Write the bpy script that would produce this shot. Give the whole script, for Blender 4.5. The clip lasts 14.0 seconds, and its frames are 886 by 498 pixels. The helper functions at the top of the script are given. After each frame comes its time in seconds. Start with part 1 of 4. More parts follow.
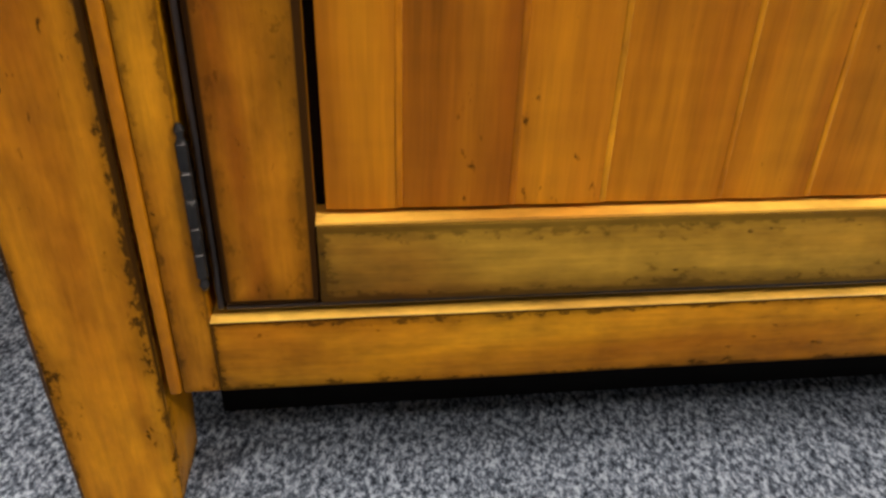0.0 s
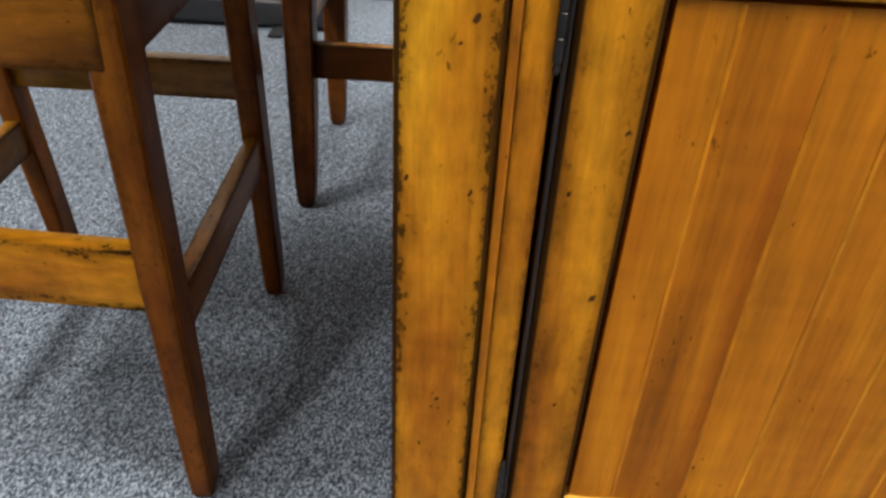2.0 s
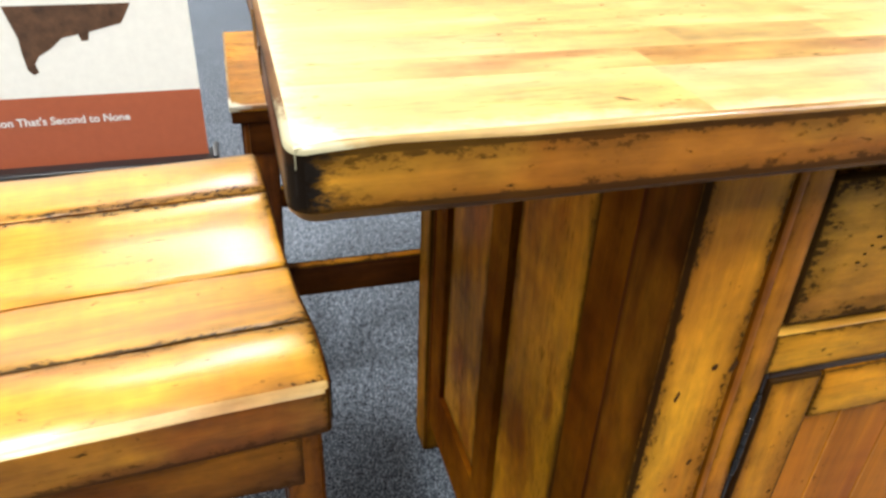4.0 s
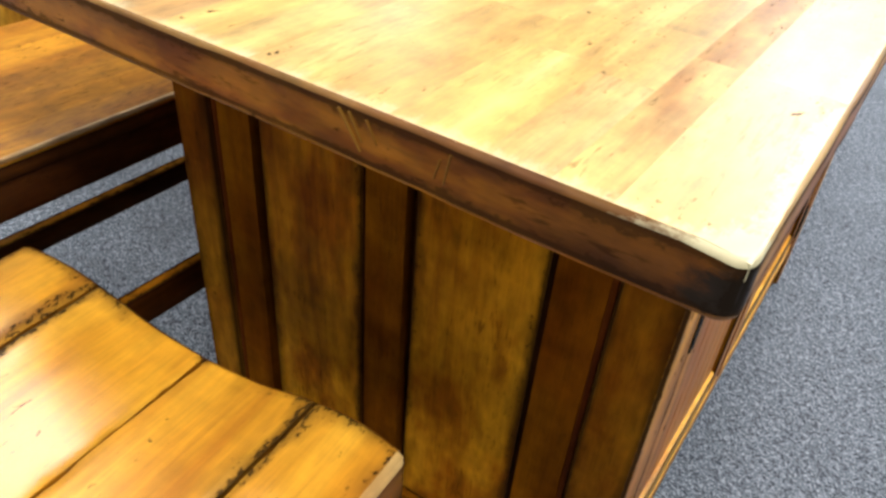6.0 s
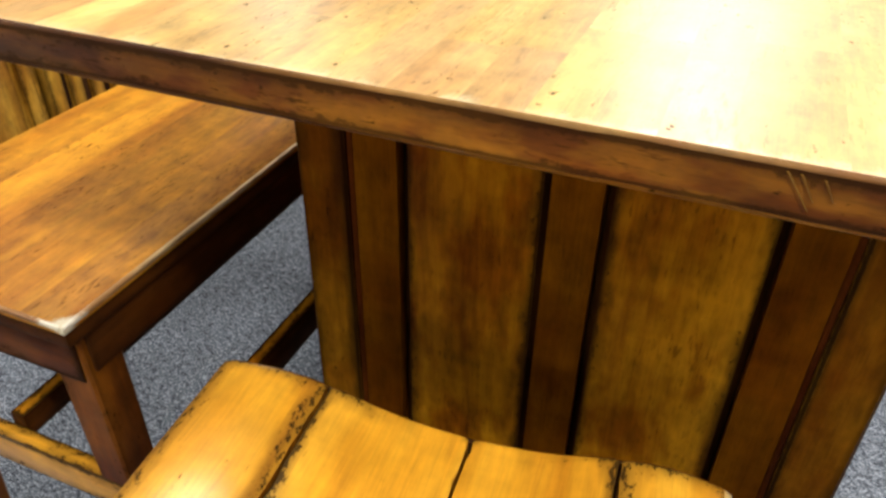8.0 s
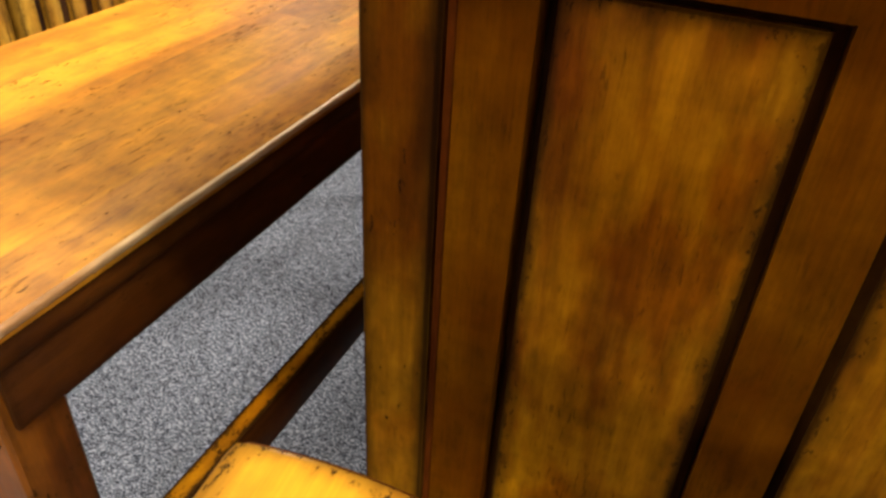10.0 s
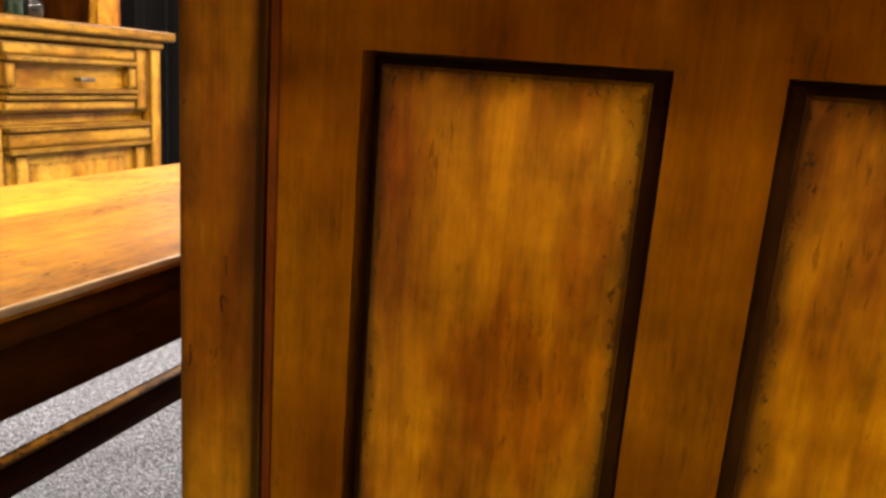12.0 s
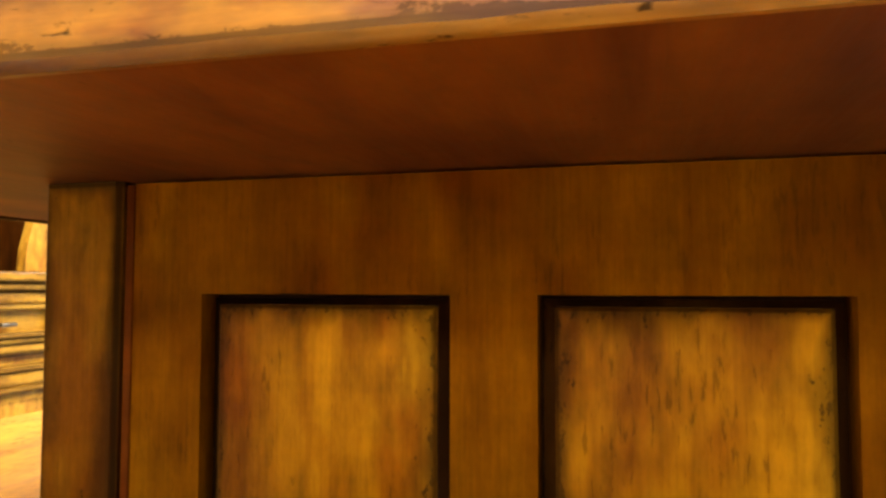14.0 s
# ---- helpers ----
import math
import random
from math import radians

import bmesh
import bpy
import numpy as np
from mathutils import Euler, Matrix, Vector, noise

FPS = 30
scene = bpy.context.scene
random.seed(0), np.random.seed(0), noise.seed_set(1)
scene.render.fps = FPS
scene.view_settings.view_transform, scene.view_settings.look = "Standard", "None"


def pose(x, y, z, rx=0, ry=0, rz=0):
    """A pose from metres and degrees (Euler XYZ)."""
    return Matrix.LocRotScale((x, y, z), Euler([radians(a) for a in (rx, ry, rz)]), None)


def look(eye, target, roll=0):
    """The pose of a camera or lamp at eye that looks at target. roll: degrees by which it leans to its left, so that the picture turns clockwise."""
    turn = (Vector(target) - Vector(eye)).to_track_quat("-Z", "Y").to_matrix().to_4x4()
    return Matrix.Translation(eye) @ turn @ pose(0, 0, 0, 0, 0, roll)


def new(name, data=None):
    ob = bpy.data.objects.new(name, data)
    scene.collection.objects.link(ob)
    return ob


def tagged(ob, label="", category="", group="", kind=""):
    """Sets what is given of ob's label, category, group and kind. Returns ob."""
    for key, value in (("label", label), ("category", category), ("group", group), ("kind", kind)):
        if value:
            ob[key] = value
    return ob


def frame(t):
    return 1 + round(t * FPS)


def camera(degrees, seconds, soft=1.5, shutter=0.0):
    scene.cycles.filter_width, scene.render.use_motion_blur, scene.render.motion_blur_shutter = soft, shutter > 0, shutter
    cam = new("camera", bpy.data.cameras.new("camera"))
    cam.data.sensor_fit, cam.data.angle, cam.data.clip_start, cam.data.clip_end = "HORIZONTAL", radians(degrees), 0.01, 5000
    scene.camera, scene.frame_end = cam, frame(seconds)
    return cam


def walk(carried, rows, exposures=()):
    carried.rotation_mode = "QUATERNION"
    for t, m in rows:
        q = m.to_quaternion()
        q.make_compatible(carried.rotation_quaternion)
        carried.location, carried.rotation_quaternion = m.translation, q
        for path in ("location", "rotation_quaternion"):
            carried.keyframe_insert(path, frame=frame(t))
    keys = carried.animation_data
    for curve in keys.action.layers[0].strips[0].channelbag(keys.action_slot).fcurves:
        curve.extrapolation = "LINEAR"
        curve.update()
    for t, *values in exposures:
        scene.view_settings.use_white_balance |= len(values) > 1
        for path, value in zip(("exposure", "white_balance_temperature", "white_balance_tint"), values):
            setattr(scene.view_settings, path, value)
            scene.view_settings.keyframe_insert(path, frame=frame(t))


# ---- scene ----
cam = camera(61.61, 14.0, soft=2.8)
PATH = [
    (0.0, (0.3152, 0.1708, 0.3699), (-0.5359, 0.2766, -0.1443), 1.69),
    (0.5, (0.3389, 0.1100, 0.3797), (-0.5113, 0.1186, -0.1467), 1.54),
    (1.0, (0.3397, 0.0925, 0.4362), (-0.5103, 0.0701, -0.0900), 1.06),
    (1.5, (0.3345, 0.0683, 0.5744), (-0.4917, 0.0556, 0.0112), 1.72),
    (2.0, (0.3989, 0.0400, 0.7313), (-0.4224, 0.0268, 0.1610), 2.97),
    (2.5, (0.4353, -0.0297, 0.8586), (-0.3780, -0.0071, 0.2773), 5.56),
    (3.0, (0.4338, -0.0874, 0.9348), (-0.3785, -0.0092, 0.3569), 6.74),
    (3.5, (0.3703, -0.1865, 1.0082), (-0.4545, -0.0264, 0.4659), 6.73),
    (3.7, (0.3507, -0.2124, 1.0213), (-0.4735, -0.0225, 0.4878), 4.95),
    (5.8, (0.0929, -0.4971, 1.0850), (-0.3766, 0.1393, 0.4730), 3.99),
    (6.0, (0.0729, -0.5058, 1.0866), (-0.3526, 0.1736, 0.4888), 4.95),
    (6.5, (-0.0086, -0.5499, 1.0952), (-0.3151, 0.1896, 0.4958), 3.99),
    (7.0, (-0.1158, -0.6384, 1.1099), (-0.3444, 0.1405, 0.5257), 2.10),
    (7.5, (-0.1743, -0.6619, 1.1188), (-0.4587, 0.1080, 0.5476), 0.02),
    (7.7, (-0.1828, -0.6548, 1.1122), (-0.4816, 0.1106, 0.5423), 0.08),
    (9.8, (-0.4053, -0.4518, 0.9634), (-0.7303, 0.2746, 0.3578), 3.58),
    (10.0, (-0.3971, -0.4353, 0.9180), (-0.7039, 0.3257, 0.3464), 3.40),
    (10.5, (-0.3972, -0.3911, 0.8722), (-0.6297, 0.4306, 0.3519), 4.29),
    (11.0, (-0.3934, -0.3771, 0.8392), (-0.6357, 0.4925, 0.4090), 5.14),
    (11.5, (-0.3702, -0.3803, 0.8084), (-0.6400, 0.5233, 0.4756), 5.27),
    (12.0, (-0.3348, -0.3950, 0.7914), (-0.6337, 0.5318, 0.5638), 4.40),
    (12.5, (-0.3178, -0.3953, 0.7805), (-0.6069, 0.5543, 0.6596), 4.06),
    (13.0, (-0.2817, -0.4135, 0.7981), (-0.5773, 0.5408, 0.7541), 2.24),
    (13.5, (-0.2534, -0.4314, 0.8020), (-0.5417, 0.5255, 0.8369), 0.81),
    (14.0, (-0.2379, -0.4370, 0.8054), (-0.4908, 0.5290, 0.8597), 0.10),
]
EXPOSURE = [(0.0, 0.02, 6900, 15), (1.0, 0.12, 6700, 13), (1.5, 0.05, 6600, 10), (2.5, 0.25, 6400, 9), (3.7, 0.25, 6300, 9), (5.8, -0.1, 6400, 11), (7.5, -0.1, 6600, 11), (9.8, 0.4, 7300, 16), (10.5, 0.88, 7500, 17), (11.0, 1.0, 7600, 18), (12.0, 1.25, 8000, 21), (13.0, 1.42, 7800, 17), (14.0, 1.46, 7400, 9)]
walk(cam, [(t, look(e, g, r)) for t, e, g, r in PATH], EXPOSURE)

# ---------------------------------------------------------------- light
world = bpy.data.worlds.new("showroom_air")
scene.world = world
world.use_nodes = True
world.node_tree.nodes["Background"].inputs[0].default_value = (0.8, 0.9, 1.0, 1)
world.node_tree.nodes["Background"].inputs[1].default_value = 0.05
CEILING_Z = 3.2
# Unseen ceiling lamps: some placed from highlights and shadow lines, others added for brightness.
PANELS = [(2.3, 0.37, 9), (-1.9, 0.45, 24), (-0.4, 4.3, 105), (2.2, 4.3, 175), (-4.5, 5.6, 60), (-0.3, -1.1, 20), (1.5, -1.0, 44), (0.1, -1.3, 50),
          (2.2, -1.68, 18), (-3.2, -0.5, 48), (-5.9, -1.9, 95), (1.3, 2.7, 50), (0.8, 1.5, 50), (-2.6, -2.6, 16), (-0.9, -5.6, 95)]


WIDE = {(-3.2, -0.5): (1.5, 0.75), (-1.9, 0.45): (1.2, 0.75), (-0.9, -5.6): (2.4, 1.2), (-5.9, -1.9): (2.4, 2.2)}


def lamp(x, y, watts):
    data = bpy.data.lights.new("ceiling_lamp", "AREA")
    data.shape = "RECTANGLE"
    data.size, data.size_y = WIDE.get((x, y), (0.44, 0.14))
    data.energy, data.color = watts, (1.0, 0.96, 0.9)
    ob = new("ceiling_lamp", data)
    ob.matrix_world = look((x, y, CEILING_Z - 0.07), (x, y + 0.0001, 0))
    return ob


for px, py, pw in PANELS:
    lamp(px, py, pw)


# ---------------------------------------------------------------- materials
def nodes_of(name):
    m = bpy.data.materials.new(name)
    m.use_nodes = True
    nt = m.node_tree
    return m, nt, nt.nodes["Principled BSDF"]


def add(nt, kind, **kw):
    n = nt.nodes.new(kind)
    for k, v in kw.items():
        n.inputs[k].default_value = v
    return n


def math_node(nt, op, a, b=None, clamp=False):
    n = nt.nodes.new("ShaderNodeMath")
    n.operation, n.use_clamp = op, clamp
    for i, v in enumerate((a, b)):
        if v is None:
            continue
        if isinstance(v, (int, float)):
            n.inputs[i].default_value = v
        else:
            nt.links.new(v, n.inputs[i])
    return n.outputs[0]


def ramp(nt, fac, stops):
    n = nt.nodes.new("ShaderNodeValToRGB")
    e = n.color_ramp.elements
    e[0].position, e[0].color = stops[0][0], (*stops[0][1], 1)
    e[1].position, e[1].color = stops[-1][0], (*stops[-1][1], 1)
    for p, c in stops[1:-1]:
        el = e.new(p)
        el.color = (*c, 1)
    nt.links.new(fac, n.inputs[0])
    return n.outputs[0]


def mix(nt, fac, a, b, kind="MIX"):
    n = nt.nodes.new("ShaderNodeMix")
    n.data_type, n.blend_type = "RGBA", kind
    n.clamp_factor = True
    for sock, v in ((n.inputs[0], fac), (n.inputs[6], a), (n.inputs[7], b)):
        if isinstance(v, (int, float)):
            sock.default_value = v
        elif isinstance(v, tuple):
            sock.default_value = (*v, 1)
        else:
            nt.links.new(v, sock)
    return n.outputs[2]


def wood(name, light, mid, dark, glaze=0.8, width=0.012, rough=0.36, coat=0.25, specks=1.0, coat_rough=0.22, vary=0.2, spec=0.22, pits=(75.0, 170.0), mottle=1.0, lip=0.0035, scuffs=0.0, wear=None, blot=(5.0, 9.0), smear=(21.0, 52.0), rim=None, whole=False, fray=0.9, soft=0.58, rub=1.45):
    """Hand-rubbed stained wood. The grain runs along the first axis of the attribute g; the dark glaze sits on worn edges."""
    m, nt, bsdf = nodes_of(name)
    at = nt.nodes.new("ShaderNodeAttribute")
    at.attribute_name = "g"
    ha = nt.nodes.new("ShaderNodeAttribute")
    ha.attribute_name = "half"
    info = nt.nodes.new("ShaderNodeObjectInfo")
    off = nt.nodes.new("ShaderNodeVectorMath")
    off.operation = "SCALE"
    off.inputs[0].default_value = (37.0, 19.0, 53.0)
    if not whole:
        nt.links.new(info.outputs["Random"], off.inputs["Scale"])
    pos = nt.nodes.new("ShaderNodeVectorMath")
    pos.operation = "ADD"
    nt.links.new(at.outputs["Vector"], pos.inputs[0])
    nt.links.new(off.outputs[0], pos.inputs[1])

    def stretched(sx, sy, detail, rough_n=0.55, distort=0.0):
        mp = add(nt, "ShaderNodeMapping", Scale=(sx, sy, sy))
        nt.links.new(pos.outputs[0], mp.inputs[0])
        n = add(nt, "ShaderNodeTexNoise", Scale=1.0, Detail=detail, Roughness=rough_n, Distortion=distort)
        nt.links.new(mp.outputs[0], n.inputs["Vector"])
        return n.outputs["Fac"]

    bands = stretched(2.2, 17.0, 3.0, 0.5, 0.6)
    blotch = stretched(*blot, 3.0, 0.6)
    fine = stretched(14.0, 330.0, 2.0, 0.7)
    cross = stretched(60.0, 8.0, 2.0)
    col = ramp(nt, bands, [(0.28, dark), (0.48, mid), (0.70, light)])
    dull = math_node(nt, "MULTIPLY", math_node(nt, "SUBTRACT", blotch, 0.45), 3.4 * mottle, True)
    col = mix(nt, dull, col, mix(nt, 1.0, col, (0.58, 0.42, 0.32), "MULTIPLY"))
    grainv = math_node(nt, "MULTIPLY", math_node(nt, "SUBTRACT", fine, 0.5), 0.55)
    grainv = math_node(nt, "ADD", grainv, math_node(nt, "MULTIPLY", math_node(nt, "SUBTRACT", cross, 0.5), 0.35))
    # uneven hand-rubbed stain, a few centimetres across
    smudge = stretched(*smear, 4.0, 0.68)
    grainv = math_node(nt, "ADD", grainv, math_node(nt, "MULTIPLY", math_node(nt, "SUBTRACT", smudge, 0.5), rub))
    hsv = nt.nodes.new("ShaderNodeHueSaturation")
    nt.links.new(col, hsv.inputs["Color"])
    val = math_node(nt, "ADD", math_node(nt, "ADD", grainv, 1.0), math_node(nt, "MULTIPLY", math_node(nt, "SUBTRACT", info.outputs["Random"], 0.5), vary))
    nt.links.new(val, hsv.inputs["Value"])
    col = hsv.outputs[0]
    # distance to the nearest edge of the piece: the middle one of the three distances to its sides
    ab = nt.nodes.new("ShaderNodeVectorMath")
    ab.operation = "ABSOLUTE"
    nt.links.new(at.outputs["Vector"], ab.inputs[0])
    sub = nt.nodes.new("ShaderNodeVectorMath")
    sub.operation = "SUBTRACT"
    nt.links.new(ha.outputs["Vector"], sub.inputs[0])
    nt.links.new(ab.outputs[0], sub.inputs[1])
    sep = nt.nodes.new("ShaderNodeSeparateXYZ")
    nt.links.new(sub.outputs[0], sep.inputs[0])
    a, b, c = sep.outputs
    edge = math_node(nt, "MAXIMUM", math_node(nt, "MINIMUM", a, b), math_node(nt, "MINIMUM", math_node(nt, "MAXIMUM", a, b), c))
    edge = math_node(nt, "SUBTRACT", edge, lip, True)
    rag = stretched(95.0, 170.0, 5.0, 0.72)
    patchy = math_node(nt, "MULTIPLY", math_node(nt, "SUBTRACT", stretched(13.0, 34.0, 2.0), 0.42), 5.0, True)
    reach = math_node(nt, "MULTIPLY", math_node(nt, "ADD", math_node(nt, "MULTIPLY", patchy, 1.6), 0.7), width)
    near = math_node(nt, "DIVIDE", edge, reach)
    tint = math_node(nt, "MULTIPLY", math_node(nt, "POWER", math_node(nt, "SUBTRACT", 1.0, math_node(nt, "MULTIPLY", near, 0.7), True), 1.6), soft)
    seam = math_node(nt, "MULTIPLY", math_node(nt, "SUBTRACT", 1.0, math_node(nt, "DIVIDE", edge, width * 0.22), True), 0.95)
    fleck = math_node(nt, "SUBTRACT", rag, math_node(nt, "ADD", math_node(nt, "MULTIPLY", near, 0.28), 0.345))
    fleck = math_node(nt, "MULTIPLY", math_node(nt, "MULTIPLY", fleck, 6.0, True), fray)
    worn = math_node(nt, "MULTIPLY", math_node(nt, "MAXIMUM", math_node(nt, "MAXIMUM", tint, seam), fleck), glaze)
    # worm marks, dents and dark flecks in loose clusters
    mp = add(nt, "ShaderNodeMapping", Scale=(pits[0], pits[1], pits[1]))
    nt.links.new(pos.outputs[0], mp.inputs[0])
    nick = add(nt, "ShaderNodeTexNoise", Scale=1.0, Detail=3.0, Roughness=0.6, Distortion=0.4)
    nt.links.new(mp.outputs[0], nick.inputs["Vector"])
    sparse = stretched(9.0, 11.0, 1.0)
    gate = math_node(nt, "MULTIPLY", math_node(nt, "SUBTRACT", sparse, 0.50, True), 0.42 * specks)
    gate = math_node(nt, "MINIMUM", gate, 0.09)
    spot = math_node(nt, "MULTIPLY", math_node(nt, "SUBTRACT", nick.outputs["Fac"], math_node(nt, "SUBTRACT", 0.722, gate)), 13.0, True)
    spot = math_node(nt, "MULTIPLY", spot, 0.85)
    marks = math_node(nt, "MAXIMUM", worn, spot, True)
    if scuffs:
        # short dark scratches along the grain, in patches
        line = stretched(48.0, 270.0, 3.0, 0.62, 0.3)
        spread = math_node(nt, "MULTIPLY", math_node(nt, "SUBTRACT", stretched(7.0, 12.0, 2.0), 0.44, True), 0.6)
        cut = math_node(nt, "SUBTRACT", line, math_node(nt, "SUBTRACT", 0.650, spread))
        cut = math_node(nt, "MULTIPLY", math_node(nt, "MULTIPLY", cut, 9.0, True), scuffs)
        marks = math_node(nt, "MAXIMUM", marks, cut, True)
    col = mix(nt, marks, col, (0.014, 0.007, 0.003))
    if rim:
        # a pale frayed margin along the two near edges of the top: corner, width, colour
        tr = nt.nodes.new("ShaderNodeTexCoord")
        sr = nt.nodes.new("ShaderNodeSeparateXYZ")
        nt.links.new(tr.outputs["Object"], sr.inputs[0])
        inward = math_node(nt, "MINIMUM", math_node(nt, "SUBTRACT", rim[0][0], sr.outputs[0]), math_node(nt, "SUBTRACT", sr.outputs[1], rim[0][1]))
        margin = math_node(nt, "ADD", math_node(nt, "DIVIDE", inward, rim[1]), math_node(nt, "MULTIPLY", math_node(nt, "SUBTRACT", math_node(nt, "ADD", rag, blotch), 1.0), 3.0))
        col = mix(nt, math_node(nt, "MULTIPLY", math_node(nt, "SUBTRACT", 1.0, margin, True), 0.8, True), col, rim[2])
    if wear:
        # one rubbed or blackened place with a frayed outline: centre, radius, colour
        tc = nt.nodes.new("ShaderNodeTexCoord")
        gap = nt.nodes.new("ShaderNodeVectorMath")
        gap.operation = "DISTANCE"
        nt.links.new(tc.outputs["Object"], gap.inputs[0])
        gap.inputs[1].default_value = wear[0]
        edge_w = math_node(nt, "ADD", math_node(nt, "DIVIDE", gap.outputs["Value"], wear[1]), math_node(nt, "MULTIPLY", math_node(nt, "SUBTRACT", math_node(nt, "ADD", rag, smudge), 1.0), 1.5))
        col = mix(nt, math_node(nt, "MULTIPLY", math_node(nt, "SUBTRACT", 1.0, edge_w, True), 2.2, True), col, wear[2])
    nt.links.new(col, bsdf.inputs["Base Color"])
    r = math_node(nt, "ADD", math_node(nt, "MULTIPLY", fine, 0.18), rough - 0.09)
    nt.links.new(math_node(nt, "ADD", r, math_node(nt, "MULTIPLY", marks, 0.15)), bsdf.inputs["Roughness"])
    bare = math_node(nt, "SUBTRACT", 1.0, math_node(nt, "MULTIPLY", marks, 0.85), True)
    nt.links.new(math_node(nt, "MULTIPLY", bare, coat), bsdf.inputs["Coat Weight"])
    nt.links.new(math_node(nt, "MULTIPLY", bare, spec), bsdf.inputs["Specular IOR Level"])
    bsdf.inputs["Coat Roughness"].default_value = coat_rough
    hgt = math_node(nt, "SUBTRACT", math_node(nt, "MULTIPLY", math_node(nt, "ADD", fine, bands), 0.4), math_node(nt, "MULTIPLY", spot, 0.8))
    bump = add(nt, "ShaderNodeBump", Strength=0.15, Distance=0.0015)
    nt.links.new(hgt, bump.inputs["Height"])
    nt.links.new(bump.outputs[0], bsdf.inputs["Normal"])
    return m


HONEY = wood("honey_maple", (0.621, 0.285, 0.0104), (0.514, 0.206, 0.0057), (0.349, 0.116, 0.00285), glaze=1.0, width=0.008, specks=2.6, coat=0.05, spec=0.14, mottle=1.2, blot=(4.0, 14.0))
LITBEAD = wood("lit_bead", (0.84, 0.50, 0.09), (0.78, 0.42, 0.06), (0.60, 0.27, 0.025), glaze=0.0, specks=0.5, coat=0.25)
AMBER = wood("amber_panel", (0.546, 0.213, 0.0066), (0.41, 0.137, 0.0033), (0.33, 0.106, 0.003), glaze=0.0, specks=1.3, coat=0.05, vary=0.08, spec=0.14, mottle=1.0, blot=(0.9, 12.0), smear=(3.5, 36.0))
RIDGE = wood("rubbed_ridge", (0.581, 0.239, 0.0088), (0.502, 0.183, 0.0056), (0.37, 0.116, 0.0032), glaze=0.0, specks=1.0, coat=0.05, spec=0.14, mottle=1.2, blot=(7.0, 20.0))
HINGESTILE = wood("dark_rubbed_stile", (0.545, 0.239, 0.00821), (0.44, 0.166, 0.00411), (0.264, 0.0812, 0.00247), glaze=1.0, width=0.010, fray=0.6, soft=0.55, specks=2.2, coat=0.05, spec=0.14, mottle=1.6, blot=(3.0, 16.0))
TOPWOOD = wood("worn_top", (0.674, 0.467, 0.166), (0.594, 0.381, 0.104), (0.511, 0.305, 0.0749), glaze=0.0, width=0.003, rough=0.48, coat=0.9, coat_rough=0.38, vary=0.5, spec=0.5, specks=2.0, mottle=0.5, scuffs=0.22, wear=((0.0528, -0.2371, 0.91), 0.032, (0.46, 0.42, 0.25)), blot=(6.0, 20.0), rim=((0.0528, -0.2371), 0.012, (0.62, 0.52, 0.31)))
TOPROSE = wood("rosy_stave", (0.653, 0.42, 0.174), (0.574, 0.343, 0.109), (0.438, 0.222, 0.0515), glaze=0.0, width=0.003, rough=0.48, coat=0.9, coat_rough=0.38, vary=0.5, spec=0.5, specks=2.0, mottle=0.5, scuffs=0.22, wear=((0.0528, -0.2371, 0.91), 0.032, (0.46, 0.42, 0.25)), blot=(6.0, 20.0), rim=((0.0528, -0.2371), 0.012, (0.62, 0.52, 0.31)))
TOPROUGH = wood("rough_stave", (0.519, 0.346, 0.115), (0.457, 0.283, 0.0722), (0.349, 0.184, 0.0342), glaze=0.0, width=0.003, rough=0.48, coat=0.4, coat_rough=0.38, vary=0.6, spec=0.5, specks=2.0, mottle=1.5, scuffs=0.5, wear=((0.0528, -0.2371, 0.91), 0.032, (0.46, 0.42, 0.25)), blot=(6.0, 20.0), rim=((0.0528, -0.2371), 0.012, (0.62, 0.52, 0.31)))
# Shaded and lit copies of one edge stain, with wear and a black corner.
EDGESHADE = wood("worn_shade_edge", (0.264, 0.106, 0.0076), (0.136, 0.048, 0.0036), (0.0387, 0.0114, 0.0016), glaze=0.8, width=0.004, rough=0.46, coat=0.3, coat_rough=0.32, specks=3.8, spec=0.10, mottle=2.2, scuffs=0.6, blot=(14.0, 40.0), wear=((0.0528, -0.2371, 0.895), 0.026, (0.010, 0.006, 0.003)))
EDGELIT = wood("lit_golden_edge", (0.58, 0.2835, 0.024), (0.46, 0.1995, 0.012), (0.26, 0.0945, 0.005), glaze=0.9, width=0.006, rough=0.40, coat=0.25, coat_rough=0.34, specks=3.6, spec=0.15, mottle=1.6, wear=((0.0528, -0.2371, 0.895), 0.026, (0.010, 0.006, 0.003)))
ARRIS = wood("rubbed_arris", (0.62, 0.45, 0.19), (0.36, 0.21, 0.045), (0.075, 0.032, 0.005), glaze=0.0, rough=0.36, coat=0.35, spec=0.5, specks=3.4, mottle=2.4, wear=((0.0528, -0.2371, 0.905), 0.03, (0.44, 0.40, 0.25)))
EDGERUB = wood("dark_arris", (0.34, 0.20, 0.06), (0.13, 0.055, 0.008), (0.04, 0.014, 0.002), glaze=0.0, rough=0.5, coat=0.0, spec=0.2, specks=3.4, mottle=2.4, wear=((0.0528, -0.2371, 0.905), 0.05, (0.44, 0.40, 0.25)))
SEATWOOD = wood("seat_maple", (0.776, 0.415, 0.0355), (0.67, 0.31, 0.0178), (0.446, 0.162, 0.0079), glaze=1.0, width=0.009, fray=0.95, soft=0.7, rough=0.34, coat=1.0, specks=4.2, pits=(48.0, 120.0), spec=0.5, lip=0.002, coat_rough=0.235, mottle=0.5, rub=0.7, vary=0.12)
